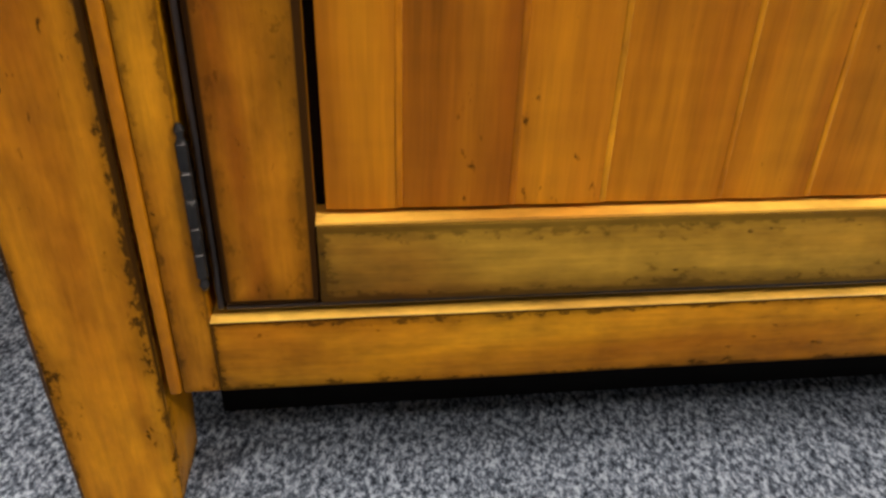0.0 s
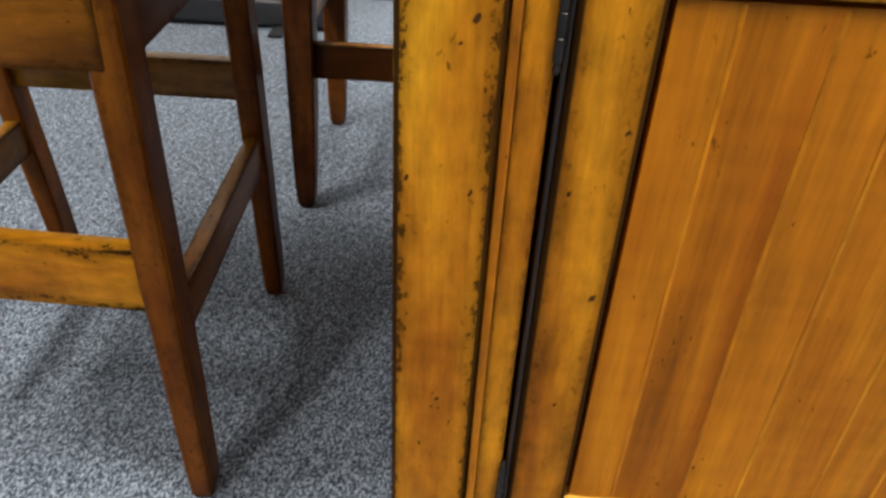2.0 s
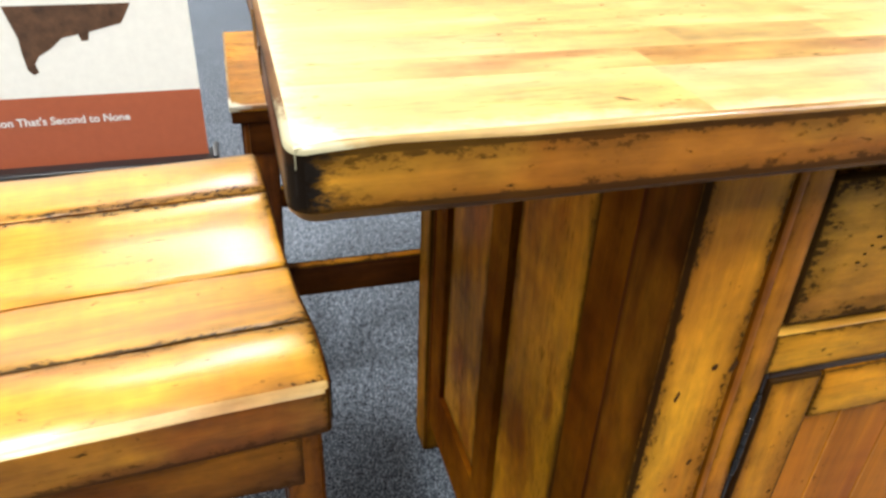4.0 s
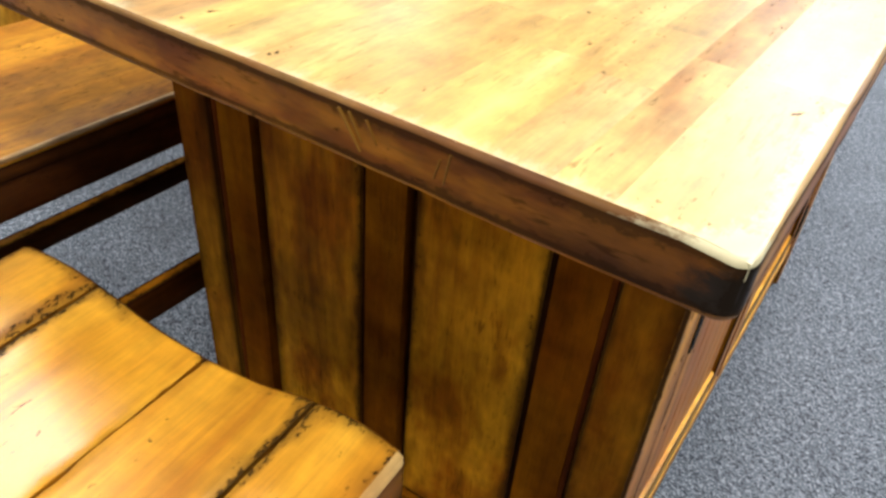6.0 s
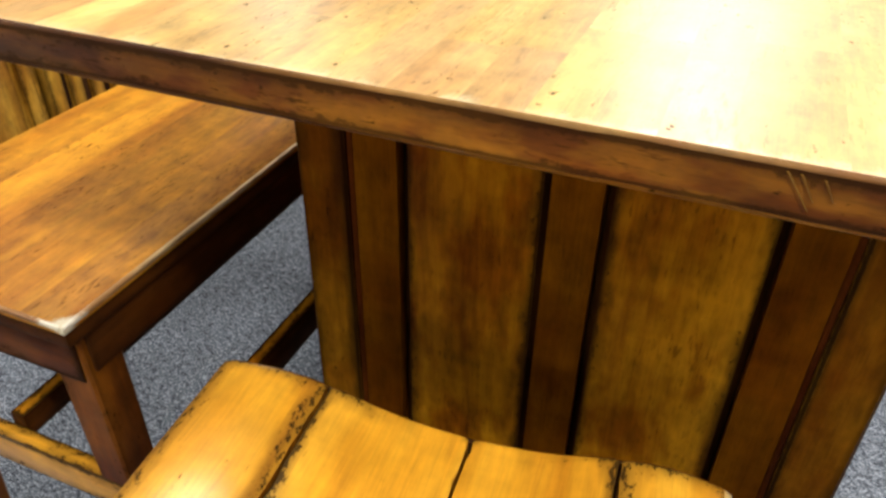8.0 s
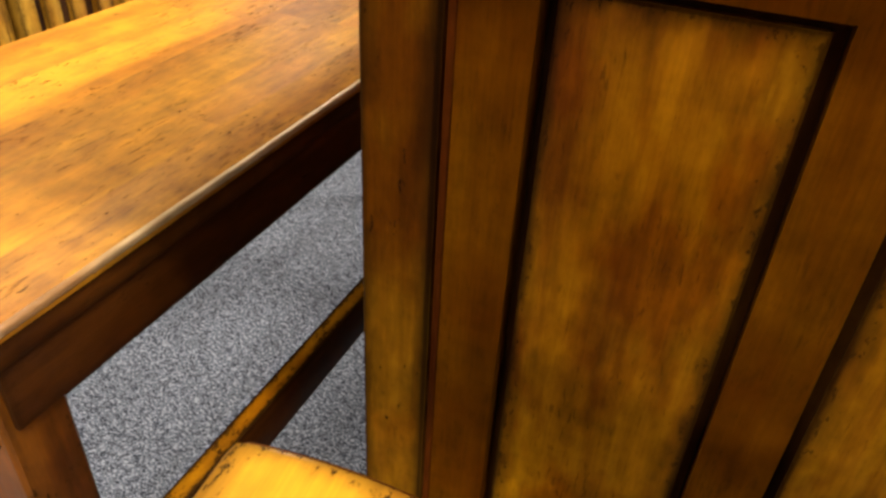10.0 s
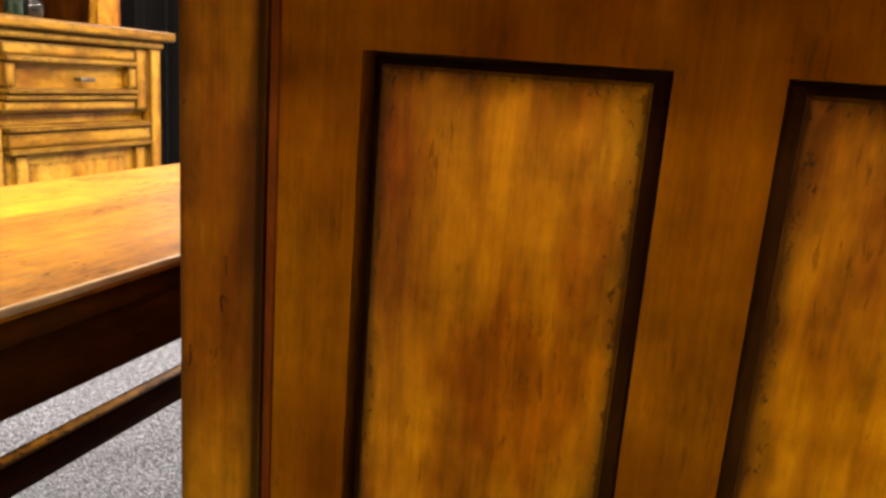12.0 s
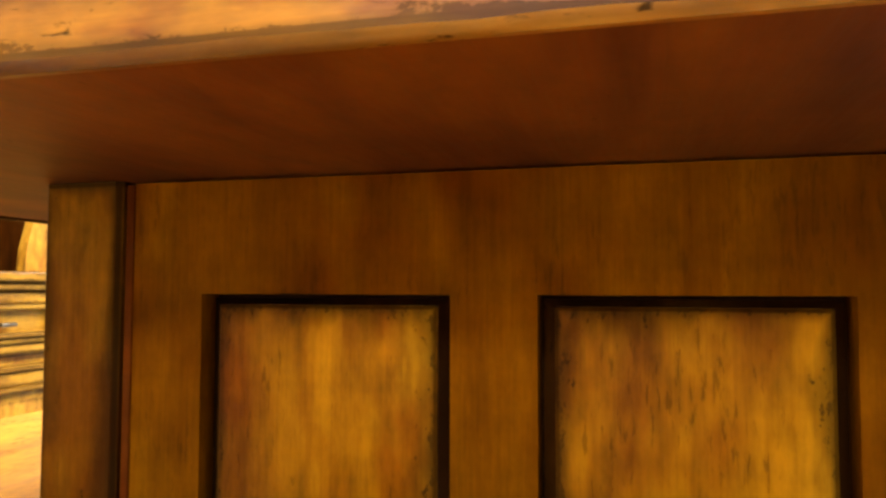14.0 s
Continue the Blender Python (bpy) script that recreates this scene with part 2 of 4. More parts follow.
SEATEDGE = wood("seat_edge", (0.50, 0.22, 0.014), (0.38, 0.15, 0.008), (0.18, 0.055, 0.004), glaze=0.8, width=0.008, coat=0.2, specks=2.6, spec=0.2, mottle=1.8, vary=0.0)
DARKEDGE = wood("glazed_moulding", (0.05, 0.018, 0.004), (0.020, 0.008, 0.002), (0.007, 0.003, 0.001), glaze=0.0, rough=0.30, coat=0.6, coat_rough=0.2, specks=0.3)
# Post colour with the side's shade mixed in; the dark edges are glaze.
SHADEPOST = wood("shaded_post", (0.292, 0.124, 0.00567), (0.211, 0.0796, 0.00324), (0.102, 0.0322, 0.00162), glaze=0.9, width=0.008, rough=0.5, coat=0.0, specks=2.6, spec=0.03, mottle=1.6, vary=0.0, fray=0.5, soft=0.8)
SIDEBEAD = wood("dark_red_bead", (0.13, 0.030, 0.002), (0.095, 0.021, 0.0015), (0.05, 0.011, 0.001), glaze=0.0, rough=0.65, coat=0.0, spec=0.04)
BENCHWOOD = wood("bench_maple", (0.512, 0.234, 0.0135), (0.44, 0.182, 0.00836), (0.32, 0.113, 0.00425), glaze=0.0, width=0.004, rough=0.62, coat=0.4, coat_rough=0.42, vary=0.4, specks=2.8, spec=0.12, lip=0.0, mottle=0.9, blot=(4.0, 14.0), scuffs=0.5, wear=((0.19, -0.603, 0.616), 0.02, (0.55, 0.50, 0.36)))
BENCHWEAR = wood("bench_worn_edge", (0.60, 0.46, 0.26), (0.38, 0.23, 0.08), (0.10, 0.042, 0.008), glaze=0.0, rough=0.36, coat=0.2, spec=0.5, specks=3.4, mottle=2.0, wear=((0.19, -0.603, 0.612), 0.035, (0.66, 0.62, 0.50)))
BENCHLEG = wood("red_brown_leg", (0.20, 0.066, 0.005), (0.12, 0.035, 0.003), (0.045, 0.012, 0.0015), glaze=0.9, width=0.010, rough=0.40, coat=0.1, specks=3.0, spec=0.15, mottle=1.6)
LEGWOOD = wood("dark_leg", (0.224, 0.0736, 0.00373), (0.142, 0.04, 0.00213), (0.0602, 0.0153, 0.00106), glaze=0.5, width=0.009, rough=0.36, coat=0.05, spec=0.12, specks=2.4)
SIDEWOOD = wood("pale_oak", (0.46, 0.255, 0.034), (0.365, 0.180, 0.017), (0.21, 0.083, 0.006), glaze=0.7, width=0.008, spec=0.18, coat=0.08)
OLIVE = wood("olive_honey_rail", (0.42, 0.23, 0.022), (0.33, 0.165, 0.013), (0.21, 0.09, 0.007), glaze=0.7, width=0.008, coat=0.05, specks=2.2, spec=0.14)
AMBERH = wood("rubbed_drawer", (0.58, 0.2862, 0.02), (0.46, 0.2014, 0.010), (0.28, 0.106, 0.005), glaze=1.0, width=0.020, coat=0.05, specks=2.4, spec=0.14)
FIELD = wood("side_field", (0.507, 0.228, 0.00736), (0.395, 0.155, 0.00369), (0.194, 0.061, 0.00221), glaze=1.0, width=0.009, coat=0.0, specks=3.6, vary=0.1, spec=0.06, pits=(0.9, 0.9), mottle=1.9, blot=(7.0, 15.0), lip=0.001, scuffs=0.42, fray=0.85, soft=0.85)
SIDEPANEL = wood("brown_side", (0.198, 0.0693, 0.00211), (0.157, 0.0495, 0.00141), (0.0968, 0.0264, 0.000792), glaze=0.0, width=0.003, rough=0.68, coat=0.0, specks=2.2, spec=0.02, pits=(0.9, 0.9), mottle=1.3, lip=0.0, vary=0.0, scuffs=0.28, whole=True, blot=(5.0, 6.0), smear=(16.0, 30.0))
BORDER = wood("glazed_border", (0.045, 0.0162, 0.0018), (0.021, 0.0072, 0.0012), (0.0084, 0.003, 0.0006), glaze=0.0, rough=0.6, coat=0.0, spec=0.03)
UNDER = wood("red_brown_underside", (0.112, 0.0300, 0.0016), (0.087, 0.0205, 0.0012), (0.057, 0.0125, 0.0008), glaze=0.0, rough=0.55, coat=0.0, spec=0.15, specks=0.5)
RAILHONEY = wood("honey_rail", (0.64, 0.3025, 0.011), (0.54, 0.2255, 0.006), (0.38, 0.132, 0.003), glaze=0.9, width=0.0042, specks=2.6, coat=0.05, spec=0.14, lip=0.0015)
STILEWOOD = wood("honey_stile", (0.60, 0.2491, 0.008), (0.48, 0.1749, 0.004), (0.30, 0.0901, 0.003), glaze=0.7, width=0.003, specks=2.0, coat=0.05, spec=0.14, lip=0.001)
REDBEAD = wood("red_brown_bead", (0.50, 0.190, 0.007), (0.40, 0.138, 0.005), (0.24, 0.070, 0.003), glaze=0.0, coat=0.05, spec=0.14)
LIPWOOD = wood("rubbed_lip", (0.30, 0.138, 0.017), (0.085, 0.034, 0.005), (0.025, 0.009, 0.002), glaze=0.0, coat=0.1, coat_rough=0.34, spec=0.15, specks=3.4, mottle=2.4)
SCRATCH = wood("bare_scratch", (0.17, 0.085, 0.013), (0.13, 0.060, 0.008), (0.08, 0.034, 0.004), glaze=0.0, coat=0.0)
LITWEAR = wood("lit_pale_wear", (0.80, 0.62, 0.32), (0.66, 0.46, 0.18), (0.34, 0.19, 0.05), glaze=0.0, rough=0.3, coat=0.3, spec=0.5)
# Bench brown darkened by the shade on its sides; the hutch interior shares it.
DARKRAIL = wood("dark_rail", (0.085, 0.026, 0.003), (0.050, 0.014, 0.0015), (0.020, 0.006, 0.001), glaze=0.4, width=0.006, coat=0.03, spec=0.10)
SHADERAIL = wood("shaded_stool_rail", (0.2772, 0.1279, 0.008528), (0.2132, 0.08799, 0.004797), (0.1173, 0.03997, 0.002132), glaze=0.7, width=0.004, coat=0.15, specks=1.8)
APRONWOOD = wood("stool_apron", (0.33, 0.130, 0.009), (0.23, 0.082, 0.005), (0.10, 0.030, 0.002), glaze=0.6, width=0.007, coat=0.04, spec=0.12, specks=2.6, mottle=1.5)
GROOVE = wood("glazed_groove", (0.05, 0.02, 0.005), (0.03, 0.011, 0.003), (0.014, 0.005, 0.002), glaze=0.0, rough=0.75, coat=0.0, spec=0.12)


def plain(name, color, rough=0.5, metal=0.0, noise_scale=40.0, vary=0.25, bump=0.1, spec=0.5):
    m, nt, bsdf = nodes_of(name)
    tc = nt.nodes.new("ShaderNodeTexCoord")
    n = add(nt, "ShaderNodeTexNoise", Scale=noise_scale, Detail=4.0, Roughness=0.6)
    nt.links.new(tc.outputs["Object"], n.inputs["Vector"])
    lo = tuple(max(0.0, c * (1 - vary)) for c in color)
    hi = tuple(min(1.0, c * (1 + vary)) for c in color)
    nt.links.new(ramp(nt, n.outputs["Fac"], [(0.3, lo), (0.7, hi)]), bsdf.inputs["Base Color"])
    nt.links.new(math_node(nt, "ADD", math_node(nt, "MULTIPLY", n.outputs["Fac"], 0.2), rough - 0.1), bsdf.inputs["Roughness"])
    bsdf.inputs["Metallic"].default_value = metal
    bsdf.inputs["Specular IOR Level"].default_value = spec
    b = add(nt, "ShaderNodeBump", Strength=bump, Distance=0.002)
    nt.links.new(n.outputs["Fac"], b.inputs["Height"])
    nt.links.new(b.outputs[0], bsdf.inputs["Normal"])
    return m


def carpet_material():
    m, nt, bsdf = nodes_of("grey_loop_carpet")
    tc = nt.nodes.new("ShaderNodeTexCoord")
    mp = add(nt, "ShaderNodeMapping", Scale=(1.0, 1.5, 1.0), Rotation=(0, 0, 0.5))
    nt.links.new(tc.outputs["Object"], mp.inputs[0])
    n1 = add(nt, "ShaderNodeTexNoise", Scale=185.0, Detail=3.0, Roughness=0.75)
    n2 = add(nt, "ShaderNodeTexNoise", Scale=9.0, Detail=4.0, Roughness=0.6)
    n3 = add(nt, "ShaderNodeTexNoise", Scale=2.2, Detail=3.0, Roughness=0.6)
    n4 = add(nt, "ShaderNodeTexNoise", Scale=62.0, Detail=3.0, Roughness=0.7)
    for n in (n1, n2, n3, n4):
        nt.links.new(mp.outputs[0], n.inputs["Vector"])
    tuft = math_node(nt, "ADD", math_node(nt, "MULTIPLY", n1.outputs["Fac"], 0.72), math_node(nt, "MULTIPLY", n4.outputs["Fac"], 0.28))
    col = ramp(nt, tuft, [(0.385, (0.009, 0.013, 0.019)), (0.482, (0.090, 0.110, 0.139)), (0.60, (0.395, 0.445, 0.515))])
    wear = math_node(nt, "ADD", math_node(nt, "MULTIPLY", n2.outputs["Fac"], 0.35), math_node(nt, "MULTIPLY", n3.outputs["Fac"], 0.5))
    hsv = nt.nodes.new("ShaderNodeHueSaturation")
    nt.links.new(col, hsv.inputs["Color"])
    nt.links.new(math_node(nt, "ADD", wear, 0.57), hsv.inputs["Value"])
    nt.links.new(hsv.outputs[0], bsdf.inputs["Base Color"])
    bsdf.inputs["Roughness"].default_value = 0.95
    bsdf.inputs["Specular IOR Level"].default_value = 0.1
    b = add(nt, "ShaderNodeBump", Strength=0.7, Distance=0.006)
    nt.links.new(n1.outputs["Fac"], b.inputs["Height"])
    nt.links.new(b.outputs[0], bsdf.inputs["Normal"])
    return m


CARPET = carpet_material()
IRON = plain("blackened_iron", (0.035, 0.032, 0.03), 0.24, 0.7, spec=0.5)
UNDERSHADE = plain("under_shade", (0.006, 0.006, 0.006), 0.8, spec=0.1)
BRASS = plain("worn_pewter", (0.12, 0.10, 0.08), 0.4, 0.8)
DENT = plain("dent_stain", (0.055, 0.022, 0.005), 0.7, vary=0.3, noise_scale=400.0, spec=0.1)
BLACK = plain("black_drape", (0.006, 0.006, 0.006), 0.9, spec=0.1)
WALL = plain("grey_wall", (0.38, 0.375, 0.365), 0.8, noise_scale=6.0, vary=0.06)
CEIL = plain("ceiling_white", (0.48, 0.48, 0.47), 0.85, noise_scale=60.0, vary=0.06)
RED = plain("terracotta_print", (0.44, 0.115, 0.05), 0.4, vary=0.05, bump=0.02)
CREAM = plain("cream_print", (0.88, 0.86, 0.78), 0.4, vary=0.03, bump=0.02)
WHITE = plain("white_print", (0.85, 0.85, 0.82), 0.45, vary=0.03, bump=0.0)
PICTURE = plain("brown_print", (0.10, 0.05, 0.025), 0.45, vary=0.5, noise_scale=30.0, bump=0.0)
PLASTIC = plain("black_plastic", (0.018, 0.018, 0.02), 0.35)
GREYPLASTIC = plain("grey_plastic", (0.18, 0.22, 0.26), 0.4)
TAPE = plain("blue_tape", (0.02, 0.14, 0.62), 0.4, vary=0.35, noise_scale=25.0)
REDCORD = plain("red_edging", (0.55, 0.04, 0.02), 0.5)


def glow(name, color, strength):
    m, nt, bsdf = nodes_of(name)
    bsdf.inputs["Base Color"].default_value = (0.8, 0.8, 0.8, 1)
    bsdf.inputs["Emission Color"].default_value = (*color, 1)
    bsdf.inputs["Emission Strength"].default_value = strength
    return m


def glass_material(name, color):
    """Dark glass that lets little through."""
    m, nt, bsdf = nodes_of(name)
    bsdf.inputs["Base Color"].default_value = (*color, 1)
    bsdf.inputs["Transmission Weight"].default_value = 0.3
    bsdf.inputs["Roughness"].default_value = 0.05
    return m


DIFFUSER = glow("lamp_diffuser", (1.0, 0.96, 0.9), 6.0)
SMOKED = glass_material("smoked_glass", (0.02, 0.02, 0.02))
GREENGLASS = glass_material("green_glass", (0.015, 0.035, 0.02))


# ---------------------------------------------------------------- mesh helpers
AXIS = {"x": 0, "y": 1, "z": 2}


def stamp(me, grain, centre=None):
    """Writes each point's place within its piece, grain first, and the piece's half size."""
    n = len(me.vertices)
    co = np.empty(n * 3)
    me.vertices.foreach_get("co", co)
    co = co.reshape(-1, 3)
    lo, hi = co.min(0), co.max(0)
    k = AXIS[grain]
    order = [k, (k + 1) % 3, (k + 2) % 3]
    g = (co - ((lo + hi) / 2 if centre is None else np.array(centre)))[:, order]
    half = np.tile(((hi - lo) / 2)[order], (n, 1))
    for name, data in (("g", g), ("half", half)):
        at = me.attributes.new(name, "FLOAT_VECTOR", "POINT")
        at.data.foreach_set("vector", data.astype(np.float32).ravel())


def mesh_from(name, bm, material, grain="z", centre=None):
    me = bpy.data.meshes.new(name)
    bm.normal_update()
    bm.to_mesh(me)
    bm.free()
    me.materials.append(material)
    stamp(me, grain, centre)
    for p in me.polygons:
        p.use_smooth = True
    me.set_sharp_from_angle(angle=radians(38))
    return me


def part(name, bm, material, parent=None, label="", grain="z", centre=None):
    """Links a bmesh as ONE mesh object, under a thing or a part where one is given."""
    ob = new(name, mesh_from(name, bm, material, grain, centre))
    if parent:
        ob.parent = parent
    if label:
        ob["label"] = label
    return ob


def box(x0, x1, y0, y1, z0, z1, bevel=0.003, segs=2, cuts=0, wobble=0.0, seed=0):
    """A board with rounded, slightly uneven edges."""
    bm = bmesh.new()
    bmesh.ops.create_cube(bm, size=1.0)
    size = Vector((x1 - x0, y1 - y0, z1 - z0))
    mid = Vector(((x0 + x1) / 2, (y0 + y1) / 2, (z0 + z1) / 2))
    for v in bm.verts:
        v.co = Vector((v.co[i] * size[i] for i in range(3))) + mid
    if bevel:
        b = min(bevel, min(size) * 0.45)
        bmesh.ops.bevel(bm, geom=list(bm.edges), offset=b, segments=segs, profile=0.6, affect="EDGES")
    if cuts:
        k = max(range(3), key=lambda i: size[i])
        lo = mid[k] - size[k] / 2
        no = Vector([1.0 if i == k else 0.0 for i in range(3)])
        for c in range(1, cuts + 1):
            pt = mid.copy()
            pt[k] = lo + size[k] * c / (cuts + 1)
            bmesh.ops.bisect_plane(bm, geom=list(bm.verts) + list(bm.edges) + list(bm.faces), plane_co=pt, plane_no=no)
    if wobble:
        shake(bm, wobble, seed)
    return bm


def shake(bm, amount, seed=0, scale=14.0):
    for v in bm.verts:
        v.co += noise.noise_vector(v.co * scale + Vector((seed * 3.1, seed * 1.7, 0))) * amount


def taper(rows, bevel=0.003):
    """A leg lofted through square sections: rows of (cx, cy, z, sx, sy)."""
    bm = bmesh.new()
    rings = []
    for cx, cy, z, sx, sy in rows:
        b = bevel
        ring = []
        for ax, ay, ux, uy in ((1, 1, 1, 0), (1, 1, 0, 1), (-1, 1, 0, 1), (-1, 1, -1, 0), (-1, -1, -1, 0), (-1, -1, 0, -1), (1, -1, 0, -1), (1, -1, 1, 0)):
            x = cx + ax * (sx / 2) - (0 if ux else ax * b)
            y = cy + ay * (sy / 2) - (0 if uy else ay * b)
            ring.append(bm.verts.new((x, y, z)))
        rings.append(ring)
    for r0, r1 in zip(rings, rings[1:]):
        for i in range(8):
            bm.faces.new((r0[i], r0[(i + 1) % 8], r1[(i + 1) % 8], r1[i]))
    bm.faces.new(rings[0])
    bm.faces.new(list(reversed(rings[-1])))
    bmesh.ops.recalc_face_normals(bm, faces=bm.faces)
    return bm


def lathe(profile, centre, axis="z", n=20):
    """Turns (radius, height) round an axis through centre."""
    bm = bmesh.new()
    rings = []
    k = AXIS[axis]
    for r, h in profile:
        ring = []
        for i in range(n):
            a = 2 * math.pi * i / n
            p = [0, 0, 0]
            p[k] = h
            p[(k + 1) % 3] = r * math.cos(a)
            p[(k + 2) % 3] = r * math.sin(a)
            ring.append(bm.verts.new(Vector(p) + Vector(centre)))
        rings.append(ring)
    for r0, r1 in zip(rings, rings[1:]):
        for i in range(n):
            bm.faces.new((r0[i], r0[(i + 1) % n], r1[(i + 1) % n], r1[i]))
    bm.faces.new(rings[0])
    bm.faces.new(list(reversed(rings[-1])))
    bmesh.ops.recalc_face_normals(bm, faces=bm.faces)
    return bm


def joined(*bms):
    out = bmesh.new()
    for b in bms:
        me = bpy.data.meshes.new("tmp")
        b.to_mesh(me)
        b.free()
        out.from_mesh(me)
        bpy.data.meshes.remove(me)
    return out


def thing(name, x, y, z, label, category, group=""):
    ob = new(name)
    ob.location = (x, y, z)
    ob.empty_display_size = 0.1
    return tagged(ob, label, category, group)


def raised(x0, x1, y0, y1, z0, z1, face, depth, slope):
    """A raised field panel: a board whose front, at +x or -y, slopes down round its border."""
    bm = bmesh.new()
    if face == "x":
        ring = lambda x, i: [bm.verts.new((x, y0 + i, z0 + i)), bm.verts.new((x, y1 - i, z0 + i)), bm.verts.new((x, y1 - i, z1 - i)), bm.verts.new((x, y0 + i, z1 - i))]
        rings = [ring(x0, 0), ring(x1 - depth, 0), ring(x1, slope)]
    else:
        ring = lambda y, i: [bm.verts.new((x0 + i, y, z0 + i)), bm.verts.new((x1 - i, y, z0 + i)), bm.verts.new((x1 - i, y, z1 - i)), bm.verts.new((x0 + i, y, z1 - i))]
        rings = [ring(y1, 0), ring(y0 + depth, 0), ring(y0, slope)]
    for r0, r1 in zip(rings, rings[1:]):
        for i in range(4):
            bm.faces.new((r0[i], r0[(i + 1) % 4], r1[(i + 1) % 4], r1[i]))
    bm.faces.new(rings[0])
    bm.faces.new(rings[-1])
    bmesh.ops.recalc_face_normals(bm, faces=bm.faces)
    return bm


# ---------------------------------------------------------------- setting
def setting(name, bm, material, label, grain="x"):
    return tagged(part(name, bm, material, None, "", grain), label, name.split("_")[0], kind="structure")


setting("floor", box(-7.6, 5.2, -6.8, 7.0, -0.06, 0.0, 0), CARPET, "flecked grey loop-pile carpet floor")
# ceiling and walls are unseen, added to close the room and bounce light
setting("ceiling", box(-7.6, 5.2, -6.8, 7.0, CEILING_Z, CEILING_Z + 0.1, 0), CEIL, "unseen plain white ceiling closing the showroom")
setting("wall_north", box(-7.7, 5.3, 7.0, 7.1, -0.06, CEILING_Z + 0.1, 0), WALL, "unseen plain grey wall closing the showroom")
setting("wall_south", box(-7.7, 5.3, -6.9, -6.8, -0.06, CEILING_Z + 0.1, 0), WALL, "unseen plain grey wall closing the showroom")
setting("wall_east", box(5.2, 5.3, -6.8, 7.0, -0.06, CEILING_Z + 0.1, 0), WALL, "unseen plain grey wall closing the showroom")
setting("wall_west", box(-7.7, -7.6, -6.8, 7.0, -0.06, CEILING_Z + 0.1, 0), WALL, "unseen plain grey wall closing the showroom")


def drape():
    bm = bmesh.new()
    n, x, y0, y1, z0, z1 = 160, -3.0, 0.4, 4.4, 0.01, 1.45
    rows = []
    for z in (z0, z1):
        rows.append([bm.verts.new((x + 0.03 * math.sin(i * 0.9) + 0.012 * math.sin(i * 2.3), y0 + (y1 - y0) * i / n, z)) for i in range(n + 1)])
    for i in range(n):
        bm.faces.new((rows[0][i], rows[0][i + 1], rows[1][i + 1], rows[1][i]))
    bmesh.ops.solidify(bm, geom=list(bm.faces), thickness=0.004)
    ob = part("drape", bm, BLACK)
    return tagged(ob, "black pleated fabric drape hanging behind the sideboard", "curtain")


drape()


def ceiling_light(x, y):
    wide = (x, y) in WIDE
    t = thing("ceiling_light", x, y, CEILING_Z, "assumed large white ceiling light panel" if wide else "assumed white rectangular ceiling light fitting", "light", "ceiling lights")
    a, b = [k / 2 + 0.01 for k in WIDE.get((x, y), (0.44, 0.14))]
    part("frame", joined(box(-a - 0.03, -a, -b - 0.025, b + 0.025, -0.05, 0, 0.003), box(a, a + 0.03, -b - 0.025, b + 0.025, -0.05, 0, 0.003),
                         box(-a, a, -b - 0.025, -b, -0.05, 0, 0.003), box(-a, a, b, b + 0.025, -0.05, 0, 0.003)), CEIL, t)
    part("diffuser", box(-a, a, -b, b, -0.04, -0.004, 0.0), DIFFUSER, t)
    return t


for px, py, pw in PANELS:
    ceiling_light(px, py)
# ---------------------------------------------------------------- kitchen island
L, W, ZU, ZT = 0.6453, 1.19, 0.8795, 0.914
POST, STILE, MULL = 0.0627, 0.0611, 0.0534
PANEL_W = (L - 2 * POST - 2 * STILE - MULL) / 2


def post(island, x0, y0, sx, sy):
    """A corner post, gently narrowed at the foot; sx and sy point to the outside."""
    cx, cy = x0 - sx * POST / 2, y0 - sy * POST / 2
    rows = []
    for z, w in ((0.001, 0.052), (0.007, 0.0565), (0.04, 0.0585), (0.10, 0.0605), (0.20, 0.062), (0.40, POST), (0.62, POST), (ZU, POST)):
        d = (POST - w) / 2
        rows.append((cx + sx * d * 0.9, cy + sy * d * 0.6, z, w, w))
    bm = taper(rows, 0.004)
    shake(bm, 0.0008, 3 * sx + sy)
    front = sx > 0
    ob = part("corner_post", bm, HONEY if front else SHADEPOST, island, "honey corner post with dark worn edges" if front else "corner post in shaded brown with dark worn edges", "z")
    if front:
        # the cheek beside the panels takes a browner material for the side's shade
        ob.data.materials.append(SHADEPOST)
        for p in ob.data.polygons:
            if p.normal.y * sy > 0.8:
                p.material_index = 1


def dents(island, marks, x):
    """Old worm marks and knocks: shallow dark ovals sunk into the front at x."""
    rnd = random.Random(int(abs(x) * 1e4) + len(marks))
    for y, z, wide, tall in marks:
        bm = bmesh.new()
        rim, back = [], []
        for k in range(10):
            a = 2 * math.pi * k / 10
            j = rnd.uniform(0.65, 1.2)
            cy, cz = y + wide / 2 * j * math.cos(a) + 0.25 * wide * math.sin(a), z + tall / 2 * j * math.sin(a)
            rim.append(bm.verts.new((x + 0.0003, cy, cz)))
            back.append(bm.verts.new((x - 0.0012, cy, cz)))
        bm.faces.new(rim), bm.faces.new(back[::-1])
        for k in range(10):
            bm.faces.new((rim[k], rim[(k + 1) % 10], back[(k + 1) % 10], back[k]))
        bmesh.ops.recalc_face_normals(bm, faces=bm.faces)
        part("dent", bm, DENT, island, "dark worm mark", "z")


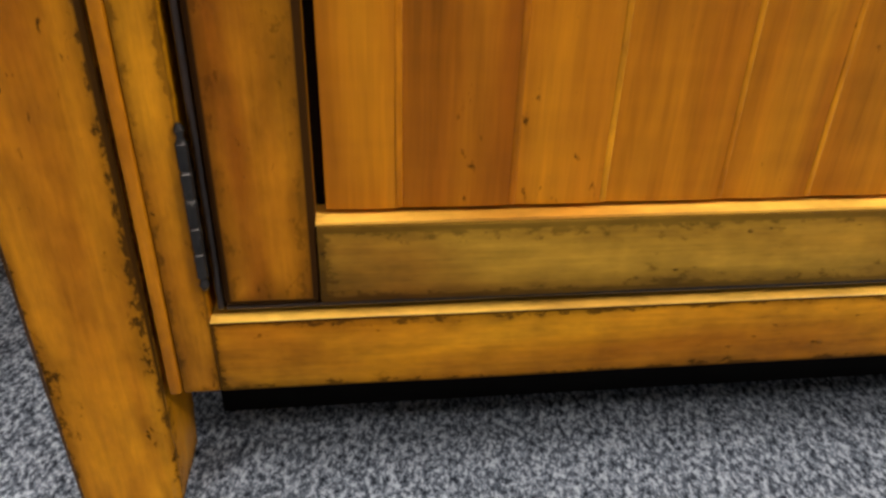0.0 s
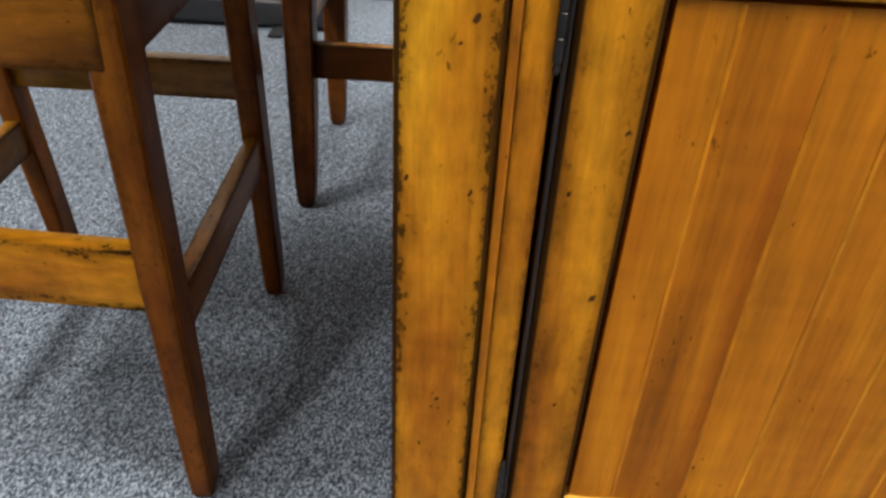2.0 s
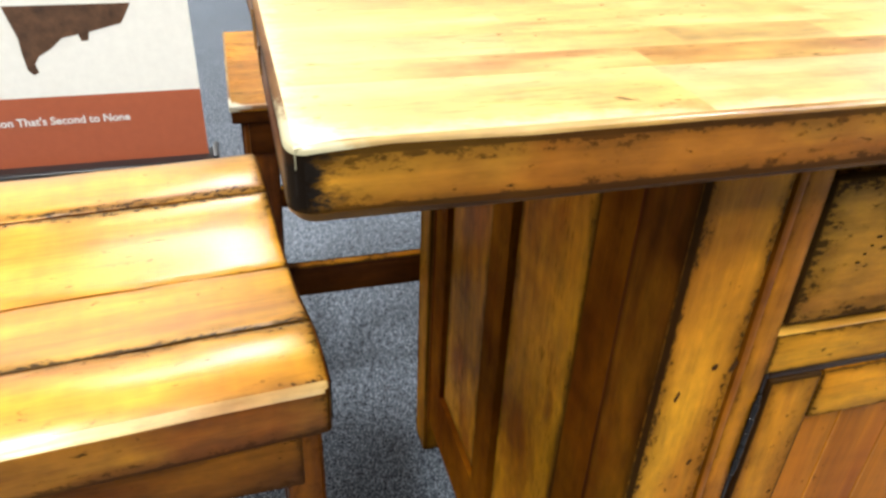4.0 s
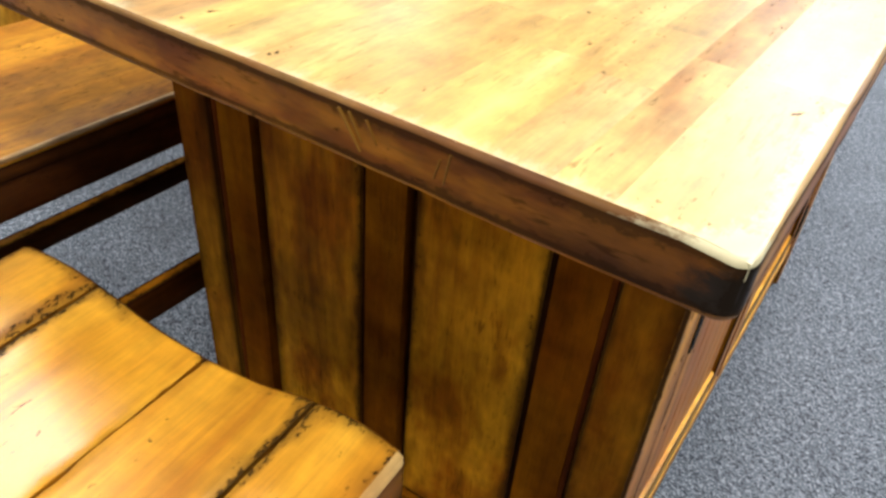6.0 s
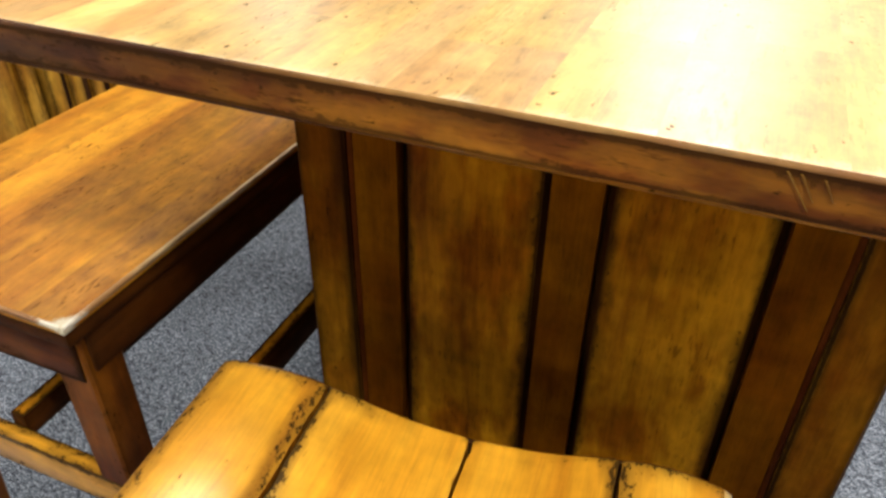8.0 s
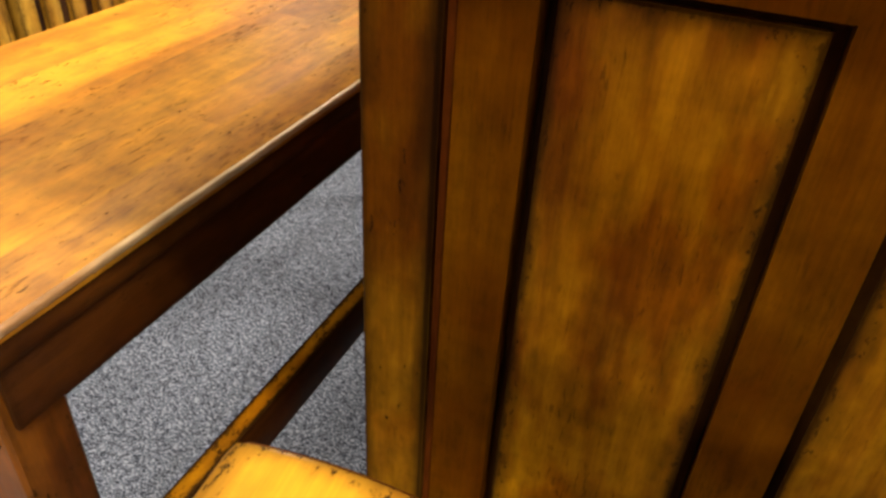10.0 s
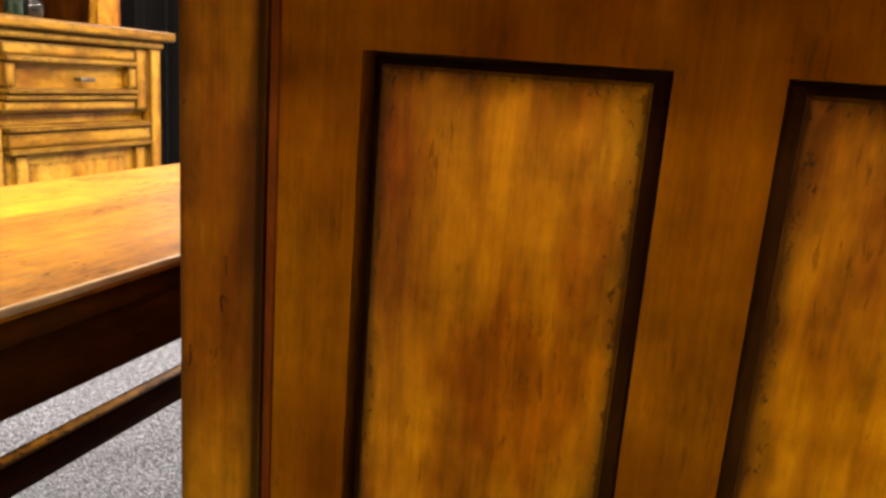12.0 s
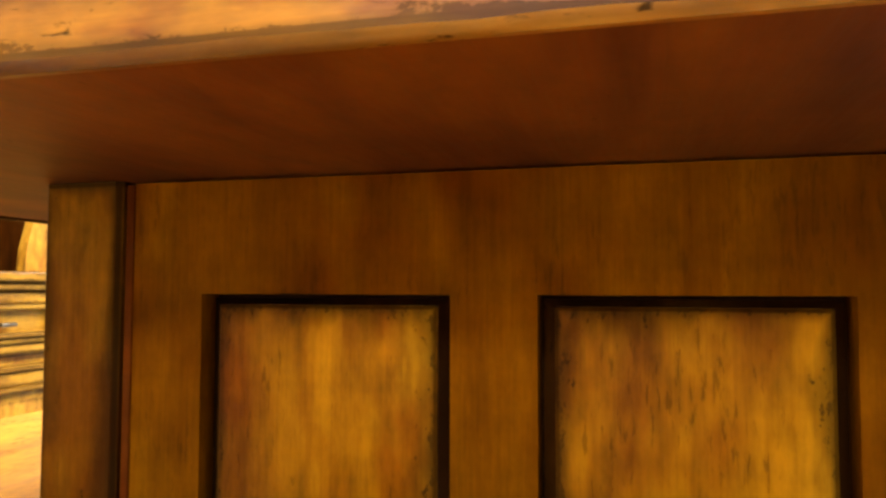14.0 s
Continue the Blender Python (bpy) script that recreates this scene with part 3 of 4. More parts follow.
def bowed(x0, x1, y0, y1, z0, z1, bow, lean):
    """A board whose face swells by bow across its width and leans to one side."""
    bm = bmesh.new()
    rows = []
    for k in range(9):
        u = k / 8 * 2 - 1
        y, x = y0 + (y1 - y0) * k / 8, x1 - bow * u * u - lean * u
        rows.append([bm.verts.new(c) for c in ((x0, y, z0), (x, y, z0), (x, y, z1), (x0, y, z1))])
    for r, q in zip(rows, rows[1:]):
        for k in range(4):
            bm.faces.new((r[k], r[(k + 1) % 4], q[(k + 1) % 4], q[k]))
    bm.faces.new(rows[0]), bm.faces.new(rows[-1])
    bmesh.ops.recalc_face_normals(bm, faces=bm.faces)
    return bm


def door(island, ya, yb, hinge_left):
    """A framed door on the front at x = 0, with plank panel and iron hinges."""
    z0, z1, w, xf = 0.1398, 0.6805, 0.0570, -0.0042
    d = part("door", raised(-0.03, -0.026, ya + 0.006, yb - 0.006, z0 + 0.006, z1 - 0.006, "x", 0.001, 0.001), GROOVE, island, "honey-stained framed cabinet door", "z")
    for y0, y1 in ((ya + 0.0085, ya + w), (yb - w, yb - 0.0085)):
        part("stile", box(-0.0262, xf, y0, y1, z0 + 0.0065, z1 - 0.0085, 0.004, 3, 10, 0.0007, y0 * 9), HINGESTILE, d, "", "z")
    # dark rounded moulding round the door's rim
    for a, b, c, e in ((ya + 0.0040, ya + 0.0084, z0 + 0.003, z1 - 0.0025), (yb - 0.0084, yb - 0.0040, z0 + 0.003, z1 - 0.0025),
                       (ya + 0.0085, yb - 0.0085, z1 - 0.0084, z1 - 0.0025), (ya + 0.0085, yb - 0.0085, z0 + 0.003, z0 + 0.0064)):
        part("edge_moulding", box(-0.0262, xf - 0.0022, a, b, c, e, 0.0028, 3, 12, 0.0004, a * 5), DARKEDGE, d, "dark glazed rounded edge", "z" if b - a < 0.01 else "y")
    part("rail", box(-0.0262, xf, ya + w, yb - w, z0 + 0.0065, z0 + w - 0.0055, 0.0025, 2, 8, 0.0006, 2), OLIVE, d, "", "y")
    part("rail", box(-0.0262, xf, ya + w, yb - w, z1 - w, z1 - 0.0085, 0.004, 2, 8, 0.0006, 3), RAILHONEY, d, "", "y")
    # sloped bead along the foot of the panel, its catch of light painted pale
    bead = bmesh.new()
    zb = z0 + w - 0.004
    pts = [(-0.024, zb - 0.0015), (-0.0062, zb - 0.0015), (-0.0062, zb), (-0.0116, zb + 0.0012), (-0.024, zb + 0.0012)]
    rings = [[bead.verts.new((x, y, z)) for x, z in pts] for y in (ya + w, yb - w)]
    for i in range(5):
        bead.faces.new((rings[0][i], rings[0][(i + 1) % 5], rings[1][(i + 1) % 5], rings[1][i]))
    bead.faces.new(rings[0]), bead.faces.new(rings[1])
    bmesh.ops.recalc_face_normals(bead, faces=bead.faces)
    part("bead", bead, LITBEAD, d, "", "y")
    # planks of the recessed panel
    n = 7
    edges = [ya + w + (yb - ya - 2 * w) * f for f in (0, 0.11, 0.26, 0.385, 0.55, 0.68, 0.845, 1)]
    for i in range(n):
        part("plank", bowed(-0.0258, -0.0114, edges[i] + (0 if i else 0.0055), edges[i + 1] - (0 if i < n - 1 else 0.0055), z0 + w + 0.0004, z1 - w - 0.004, 0.0004, -0.0005), AMBER, d, "", "z")
    # worn ridges between the planks
    for i in range(1, n):
        part("ridge", box(-0.024, -0.0109, edges[i] - 0.0016, edges[i] + 0.0019, z0 + w + 0.0006, z1 - w - 0.0042, 0.0010, 3, 14, 0.0005, i * 3.7), RIDGE, d, "", "z")
    yh = ya + 0.001 if hinge_left else yb - 0.001
    for zc in (0.203, 0.620):
        prof = [(0.0012, -0.044), (0.0026, -0.041), (0.0016, -0.0375), (0.0030, -0.036)]
        for k in range(5):
            zk = -0.036 + k * 0.0144
            prof += [(0.0031, zk + 0.0006), (0.0031, zk + 0.0128), (0.0024, zk + 0.0136)]
        prof += [(0.0016, 0.0375), (0.0026, 0.041), (0.0012, 0.044)]
        part("hinge", lathe(prof, (-0.0025, yh, zc), "z", 12), IRON, d, "black iron butt hinge", "z")


def drawer(island, ya, yb):
    z0, z1 = 0.7195, 0.843
    part("drawer", box(-0.05, -0.0045, ya + 0.003, yb - 0.003, z0 + 0.002, z1 - 0.003, 0.007, 4, 10, 0.0007, 5), AMBERH, island, "honey drawer front with dark rubbed border", "y")
    # a slanting row of short dents
    dents = []
    for k in range(9):
        y, z = ya + 0.046 + 0.0034 * k, z0 + 0.052 + 0.0064 * k
        w = 0.0013 if k % 3 else 0.0020
        dents.append(box(-0.0052, -0.0042, y - w, y + w, z - 0.0011, z + 0.0008, 0.0004, 1))
    part("dent_row", joined(*dents), GROOVE, island, "row of dark dents", "y")


EDGE_PROFILE = [(-0.006, ZU + 0.002), (0.0, ZU + 0.002), (0.0, ZT - 0.0028), (-0.006, ZT - 0.0028)]
ARRIS_PROFILE = [(-0.0032, ZT - 0.004), (-0.0002, ZT - 0.0030), (-0.0003, ZT - 0.0022), (-0.0008, ZT - 0.0010), (-0.0018, ZT - 0.0003), (-0.0032, ZT)]
LIP_PROFILE = [(-0.006, ZU - 0.002), (-0.003, ZU - 0.002), (-0.0006, ZU), (0.0, ZU + 0.0021), (-0.006, ZU + 0.0021)]
TOP_X, TOP_Y, WORN, INSET = 0.0528, -0.2371, 0.034, 0.0032


def sag(x, y):
    """How far the rubbed-down corner by the stool has sunk."""
    s = (TOP_X - x) + (y - TOP_Y)
    return 0.0050 * max(0.0, 1 - s / WORN) ** 2.2


def band(path, prof):
    """A rounded edge strip swept along a plan path; the outside lies on the path's right."""
    bm = bmesh.new()
    rings = []
    for i, p in enumerate(path):
        q0, q1 = Vector(path[max(0, i - 1)]), Vector(path[min(len(path) - 1, i + 1)])
        d = (q1 - q0).normalized()
        out = Vector((d.y, -d.x))
        ring = []
        for o, z in prof:
            v = Vector((p[0] + out.x * o, p[1] + out.y * o, z))
            if o > -0.0030:
                w = noise.noise(Vector((v.x * 9, v.y * 9, 2.0))) + 0.5 * noise.noise(Vector((v.x * 30, v.y * 30, 5.0)))
                v.z += 0.0019 * (min(w, 0.1) if z > ZT - 0.01 else w)
            if z > ZU + 0.015:
                v.z -= sag(v.x, v.y)
            shift = noise.noise_vector(Vector((v.x, v.y, 0.9)) * 13.0) * (0.0013 if o > -0.0030 else 0.0)
            ring.append(bm.verts.new((v.x + shift.x, v.y + shift.y, v.z)))
        rings.append(ring)
    n = len(prof)
    for r0, r1 in zip(rings, rings[1:]):
        for i in range(n):
            bm.faces.new((r0[i], r0[(i + 1) % n], r1[(i + 1) % n], r1[i]))
    bm.faces.new(rings[0]), bm.faces.new(rings[-1])
    bmesh.ops.recalc_face_normals(bm, faces=bm.faces)
    return bm


def corner_stave(xa, xb, ya, yb):
    """The stave at the rubbed-down corner, whose face follows the sag."""
    bm = bmesh.new()
    n = 16
    cells = {}
    for i in range(n + 1):
        for j in range(n + 1):
            x, y = xb - (xb - xa) * (i / n) ** 1.3, ya + (yb - ya) * (j / n) ** 1.8
            cells[i, j, 1] = bm.verts.new((x, y, ZT - sag(x, y) + 0.0002 * noise.noise(Vector((x * 90, y * 90, 1)))))
            cells[i, j, 0] = bm.verts.new((x, y, ZT - 0.012))
    for i in range(n):
        for j in range(n):
            for k in (0, 1):
                bm.faces.new((cells[i, j, k], cells[i + 1, j, k], cells[i + 1, j + 1, k], cells[i, j + 1, k]))
    for i in range(n):
        for j in (0, n):
            bm.faces.new((cells[i, j, 0], cells[i + 1, j, 0], cells[i + 1, j, 1], cells[i, j, 1]))
            bm.faces.new((cells[j, i, 0], cells[j, i + 1, 0], cells[j, i + 1, 1], cells[j, i, 1]))
    bmesh.ops.recalc_face_normals(bm, faces=bm.faces)
    return bm


def island_top(island):
    """Staves laid side by side along y inside a worn edge band with rounded corners."""
    x0, x1, y0, y1, r = -0.880, TOP_X, TOP_Y, W + 0.0528, 0.012
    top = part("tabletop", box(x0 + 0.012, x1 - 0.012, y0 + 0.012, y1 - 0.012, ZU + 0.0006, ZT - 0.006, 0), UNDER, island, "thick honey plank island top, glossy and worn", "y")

    def arc(cx, cy, a0, a1):
        return [(cx + r * math.cos(radians(a0 + (a1 - a0) * k / 5)), cy + r * math.sin(radians(a0 + (a1 - a0) * k / 5))) for k in range(6)]

    def run(p, q, n):
        return [(p[0] + (q[0] - p[0]) * k / n, p[1] + (q[1] - p[1]) * k / n) for k in range(1, n)]

    corners = [(x0 + r, y0 + r, 225), (x1 - r, y0 + r, 315), (x1 - r, y1 - r, 45), (x0 + r, y1 - r, 135)]
    for k in range(4):
        c0, c1 = corners[k], corners[(k + 1) % 4]
        a, b = arc(c0[0], c0[1], c0[2], c0[2] + 45), arc(c1[0], c1[1], c1[2] - 45, c1[2])
        line = a + run(a[-1], b[0], 48) + b
        # strips along x take the shaded colour, those along y the lit one
        part("edge_strip", band(line, EDGE_PROFILE), EDGESHADE if k % 2 == 0 else EDGELIT, top, "rubbed edge of the top, darkened for side shade" if k % 2 == 0 else "lit golden edge of the top with black corner", "x" if k % 2 == 0 else "y")
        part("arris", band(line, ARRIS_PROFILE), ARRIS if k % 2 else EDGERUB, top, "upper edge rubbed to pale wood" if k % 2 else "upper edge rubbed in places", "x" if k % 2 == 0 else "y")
        part("lip", band(line, LIP_PROFILE), LIPWOOD, top, "lower lip with gold and black wear", "x" if k % 2 == 0 else "y")
    # pale scratches across the edge above the panelled side
    for sa, sb in (((-0.167, 0.909), (-0.152, 0.888)), ((-0.160, 0.909), (-0.151, 0.894)), ((-0.148, 0.908), (-0.141, 0.896)), ((-0.095, 0.908), (-0.098, 0.890)), ((-0.101, 0.903), (-0.104, 0.891))):
        bm = bmesh.new()
        wd = 0.0006
        quad = [(sa[0] - wd, sa[1]), (sa[0] + wd, sa[1]), (sb[0] + wd * 0.4, sb[1]), (sb[0] - wd * 0.4, sb[1])]
        front = [bm.verts.new((x, y0 - 0.0016, z)) for x, z in quad]
        back = [bm.verts.new((x, y0 + 0.002, z)) for x, z in quad]
        bm.faces.new(front), bm.faces.new(back[::-1])
        for k in range(4):
            bm.faces.new((front[k], front[(k + 1) % 4], back[(k + 1) % 4], back[k]))
        bmesh.ops.recalc_face_normals(bm, faces=bm.faces)
        part("scratch", bm, SCRATCH, top, "pale scratch", "z")
    rnd = random.Random(4)
    spans, x = [], x0 + INSET
    while x < x1 - 0.02:
        w = rnd.uniform(0.036, 0.062)
        if x1 - INSET - x - w < 0.06:
            w = x1 - INSET - x
        spans.append((x, x + w))
        x += w
    # the staves by the worn corner lie to either side of a rough one
    spans[-2:] = [(spans[-2][0], -0.043), (-0.043, -0.012), (-0.012, x1 - INSET)]
    ya0, yb0 = y0 + INSET, y1 - INSET
    for i, (a, b) in enumerate(spans):
        cuts = [ya0]
        yy = ya0 + rnd.uniform(0.07, 0.26)
        while yy < yb0 - 0.1:
            cuts.append(yy)
            yy += rnd.uniform(0.10, 0.28)
        cuts.append(yb0)
        for ya, yb in zip(cuts, cuts[1:]):
            if i == len(spans) - 1 and ya == ya0:
                bm = corner_stave(a, b, ya, yb)
            else:
                bm = box(a, b, ya, yb, ZT - 0.012, ZT, 0)
            mat = TOPROSE if rnd.random() < 0.3 else TOPWOOD
            if a < -0.026 < b and ya < 0.1:
                mat = TOPROUGH
            part("stave", bm, mat, top, "", "y")


def kitchen_island():
    t = thing("kitchen_island", 0, 0, 0, "honey-stained distressed wood kitchen island with doors and drawers", "kitchen island")
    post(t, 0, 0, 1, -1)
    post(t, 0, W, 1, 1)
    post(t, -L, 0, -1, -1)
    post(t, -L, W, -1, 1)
    dents(t, [(0.0184, 0.678, 0.0035, 0.010), (0.0427, 0.701, 0.0045, 0.007), (0.0581, 0.6985, 0.005, 0.010), (0.0456, 0.6067, 0.0042, 0.006), (0.0374, 0.592, 0.0025, 0.0025),
              (0.0086, 0.506, 0.003, 0.006), (0.0485, 0.4975, 0.0028, 0.005), (0.0344, 0.3156, 0.003, 0.004), (0.0305, 0.307, 0.002, 0.003), (0.036, 0.306, 0.0018, 0.003), (0.006, 0.589, 0.003, 0.007)], -0.0002)
    dents(t, [(0.139, 0.542, 0.003, 0.004), (0.1373, 0.4176, 0.004, 0.006), (0.110, 0.499, 0.003, 0.005), (0.1248, 0.313, 0.003, 0.004)], -0.0042)
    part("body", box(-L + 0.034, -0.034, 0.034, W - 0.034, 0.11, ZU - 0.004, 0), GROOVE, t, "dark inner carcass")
    # Added black block: stands for the shade under the cabinet and stops light behind.
    part("plinth", box(-L + 0.085, -0.085, 0.07, W - 0.07, 0.002, 0.112, 0), UNDERSHADE, t, "added black block for the shade underneath")
    # front face
    ym = W / 2
    for a in (POST + 0.0012, W - POST - 0.0077):
        part("bead", box(-0.03, -0.0015, a, a + 0.0065, 0.0917, ZU - 0.0005, 0.0018, 2, 8, 0.0005, a * 3), REDBEAD, t, "", "z")
    for a, b in ((POST + 0.0079, 0.0906), (ym - 0.015, ym + 0.015), (W - 0.0906, W - POST - 0.0079)):
        part("face_stile", box(-0.03, -0.003, a, b, 0.0917, ZU, 0.0018, 2, 8, 0.0004, a * 7), STILEWOOD, t, "", "z")
    for a, b in ((0.0917, 0.1385), (0.6822, 0.7182), (0.845, ZU)):
        for c, d in ((0.0906, ym - 0.015), (ym + 0.015, W - 0.0906)):
            part("face_rail", box(-0.03, -0.003, c, d, a, b - 0.0010, 0.0015, 2, 10, 0.0005, a * 11), RAILHONEY, t, "", "y")
            # pale strip painted for the light on the rail's upper edge
            part("bead", box(-0.03, -0.0026, c, d, b - 0.0010, b, 0.0004, 1, 10, 0.0002, a * 11), LITBEAD, t, "", "y")
    door(t, 0.0906, ym - 0.015, True)
    door(t, ym + 0.015, W - 0.0906, False)
    drawer(t, 0.0906, ym - 0.015)
    drawer(t, ym + 0.015, W - 0.0906)
    # panelled sides under the overhang
    for y, s in ((0.0, 1), (W, -1)):
        f = lambda a, b: (min(y + s * a, y + s * b), max(y + s * a, y + s * b))
        xs = [-POST, -POST - STILE, -POST - STILE - PANEL_W, -POST - STILE - PANEL_W - MULL, -L + POST + STILE, -L + POST]
        for a in (xs[0] - 0.0077, xs[5] + 0.0012):
            part("bead", box(a, a + 0.0065, *f(0.0045, 0.03), 0.0917, ZU - 0.0015, 0.0018, 2, 8, 0.0005, a * 3), SIDEBEAD, t, "", "z")
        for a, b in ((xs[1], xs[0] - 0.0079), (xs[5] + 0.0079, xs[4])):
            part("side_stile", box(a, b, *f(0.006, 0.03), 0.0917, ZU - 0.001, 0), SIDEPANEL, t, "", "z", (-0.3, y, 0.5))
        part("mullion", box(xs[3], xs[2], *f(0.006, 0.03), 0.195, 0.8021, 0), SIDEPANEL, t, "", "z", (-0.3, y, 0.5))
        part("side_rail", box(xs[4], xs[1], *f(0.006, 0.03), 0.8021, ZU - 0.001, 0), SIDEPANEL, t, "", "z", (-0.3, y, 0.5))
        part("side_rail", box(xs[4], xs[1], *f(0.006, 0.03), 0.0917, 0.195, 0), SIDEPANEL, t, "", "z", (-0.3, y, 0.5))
        for a, b in ((xs[2], xs[1]), (xs[4], xs[3])):
            part("groove", box(a, b, *f(0.028, 0.032), 0.195, 0.8021, 0), GROOVE, t)
            for grow, mat, words in ((0.0, BORDER, ""), (0.0075, FIELD, "gold raised field with frayed dark glaze")):
                u0, u1, w0, w1 = a + 0.0022 + grow, b - 0.0022 - grow, 0.1975 + grow, 0.7997 - grow * 0.6
                bm = raised(u0, u1, 0.0128 if not grow else 0.0105, 0.027, w0, w1, "y", 0.007 if not grow else 0.002, 0.009 if not grow else 0.0025)
                if s < 0:
                    for v in bm.verts:
                        v.co.y = W - v.co.y
                    bmesh.ops.reverse_faces(bm, faces=bm.faces)
                if not grow:
                    border = part("side_panel", bm, mat, t, "raised side panel with dark glazed border", "z")
                else:
                    part("field", bm, mat, border, words, "z")
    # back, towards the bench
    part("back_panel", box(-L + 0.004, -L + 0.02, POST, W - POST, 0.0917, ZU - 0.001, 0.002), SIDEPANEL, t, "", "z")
    island_top(t)
    return t


kitchen_island()

# ---------------------------------------------------------------- stool
def stool():
    """Saddle stool; its seat dips across x, planks run along y."""
    x0, x1, y0, y1, zs = -0.574, -0.120, -0.597, -0.222, 0.612
    cx, cy = (x0 + x1) / 2, (y0 + y1) / 2
    t = thing("bar_stool", cx + 0.004, cy, 0, "honey wood saddle-seat counter stool with dark tapered legs", "stool")

    SADDLE = [(-0.574, 0.618), (-0.56, 0.624), (-0.51, 0.627), (-0.469, 0.622), (-0.40, 0.605), (-0.335, 0.599), (-0.27, 0.606), (-0.203, 0.624), (-0.165, 0.627), (-0.14, 0.622), (-0.120, 0.614)]

    def dip(x):
        """Height of the dished seat: low in the middle, rolled over at front and back."""
        x = min(max(x, x0), x1)
        for (xa, za), (xb, zb) in zip(SADDLE, SADDLE[1:]):
            if x <= xb:
                u = (x - xa) / (xb - xa)
                return za + (zb - za) * u
        return SADDLE[-1][1]

    def smooth_dip(x):
        return sum(dip(x + d) * w for d, w in ((-0.02, 0.2), (-0.01, 0.2), (0, 0.2), (0.01, 0.2), (0.02, 0.2))) - 0.003 * max(0.0, 1 - min(x1 - x, x - x0) / 0.012) ** 2

    def rounded(x, y, r=0.008):
        """Pulls the seat's plan corners round."""
        dx, dy = min(x - x0, x1 - x), min(y - y0, y1 - y)
        if dx < r and dy < r:
            d = math.hypot(r - dx, r - dy)
            if d > r:
                ex, ey = r - (r - dx) * r / d, r - (r - dy) * r / d
                x = x0 + ex if x < cx else x1 - ex
                y = y0 + ey if y < cy else y1 - ey
        return x, y

    under_z = 0.5675
    seat = part("seat", box(x0 + 0.03 - cx, x1 - 0.03 - cx, y0 + 0.03 - cy, y1 - 0.03 - cy, zs - 0.05, zs - 0.040, 0), LEGWOOD, t, "dished plank seat, glossy honey with dark joints", "y")
    edges = [x0, -0.466, -0.333, -0.208, x1]
    for i in range(4):
        a, b = edges[i] + (0.0012 if i else 0), edges[i + 1] - (0.0012 if i < 3 else 0)
        bm = bmesh.new()
        nx = 10
        rows_y = [0.0, 0.002, 0.005, 0.009, 0.014] + [0.014 + (y1 - y0 - 0.028) * k / 40 for k in range(1, 40)] + [y1 - y0 - d for d in (0.014, 0.009, 0.005, 0.002, 0.0)]
        ny = len(rows_y) - 1
        cols = [a + (b - a) * (0.5 - 0.5 * math.cos(math.pi * k / nx)) for k in range(nx + 1)]
        grid = {}
        for ix in range(nx + 1):
            for iy in range(ny + 1):
                x, y = cols[ix], y0 + rows_y[iy]
                e = min(x - x0, x1 - x, y - y0, y1 - y)
                drop = 0.0015 * max(0.0, 1 - e / 0.005) ** 2
                joint = 0.0018 * max(0.0, 1 - min(x - a, b - x) / 0.005) if (0 < i or ix > 3) and (i < 3 or ix < 5) else 0
                px, py = rounded(x, y)
                if (ix == 0 and i) or (ix == nx and i < 3):
                    # chewed joint edges
                    px += (1 if ix == 0 else -1) * 0.0022 * max(0.0, noise.noise(Vector((ix + i * 7.3, y * 70, 0.4))) + 0.6 * noise.noise(Vector((ix + i * 3.1, y * 190, 0.9))))
                grid[ix, iy, 1] = bm.verts.new((px - cx, py - cy, smooth_dip(x) - drop - joint))
                grid[ix, iy, 0] = bm.verts.new((px - cx, py - cy, under_z))
        for ix in range(nx):
            for iy in range(ny):
                for k in (0, 1):
                    q = [grid[ix, iy, k], grid[ix + 1, iy, k], grid[ix + 1, iy + 1, k], grid[ix, iy + 1, k]]
                    bm.faces.new(q if k else q[::-1])
        for ix in range(nx):
            for iy in (0, ny):
                bm.faces.new([grid[ix, iy, 0], grid[ix + 1, iy, 0], grid[ix + 1, iy, 1], grid[ix, iy, 1]])
        for iy in range(ny):
            for ix in (0, nx):
                bm.faces.new([grid[ix, iy, 0], grid[ix, iy + 1, 0], grid[ix, iy + 1, 1], grid[ix, iy, 1]])
        bmesh.ops.recalc_face_normals(bm, faces=bm.faces)
        rimmed = [e for e in bm.edges if len(e.link_faces) == 2 and e.calc_face_angle(0) > 1.0 and not any(all(abs(v.co.x + cx - k) < 0.0005 for v in e.verts) for k, inner in ((a, i > 0), (b, i < 3)) if inner)]
        bmesh.ops.bevel(bm, geom=rimmed, offset=0.0042, segments=3, profile=0.55, affect="EDGES", clamp_overlap=True)
        shake(bm, 0.0009, i, 16)
        ob = part("plank", bm, SEATWOOD, seat, "", "y")
        ob.data.materials.append(SEATEDGE)
        ob.data.materials.append(LITWEAR)
        ob.data.materials.append(LEGWOOD)
        for p in ob.data.polygons:
            if p.normal.z < 0.35:
                p.material_index = 1
            elif p.normal.z < 0.95 and p.normal.y > 0.2 and p.center.y > y1 - cy - 0.012:
                p.material_index = 3
            # front rim: pale wear with its white shine painted in
            elif p.normal.z < 0.93 and p.normal.x > 0.3 and p.center.x > x1 - cx - 0.008:
                p.material_index = 2
    seat.rotation_euler = (0, 0, radians(1.8))
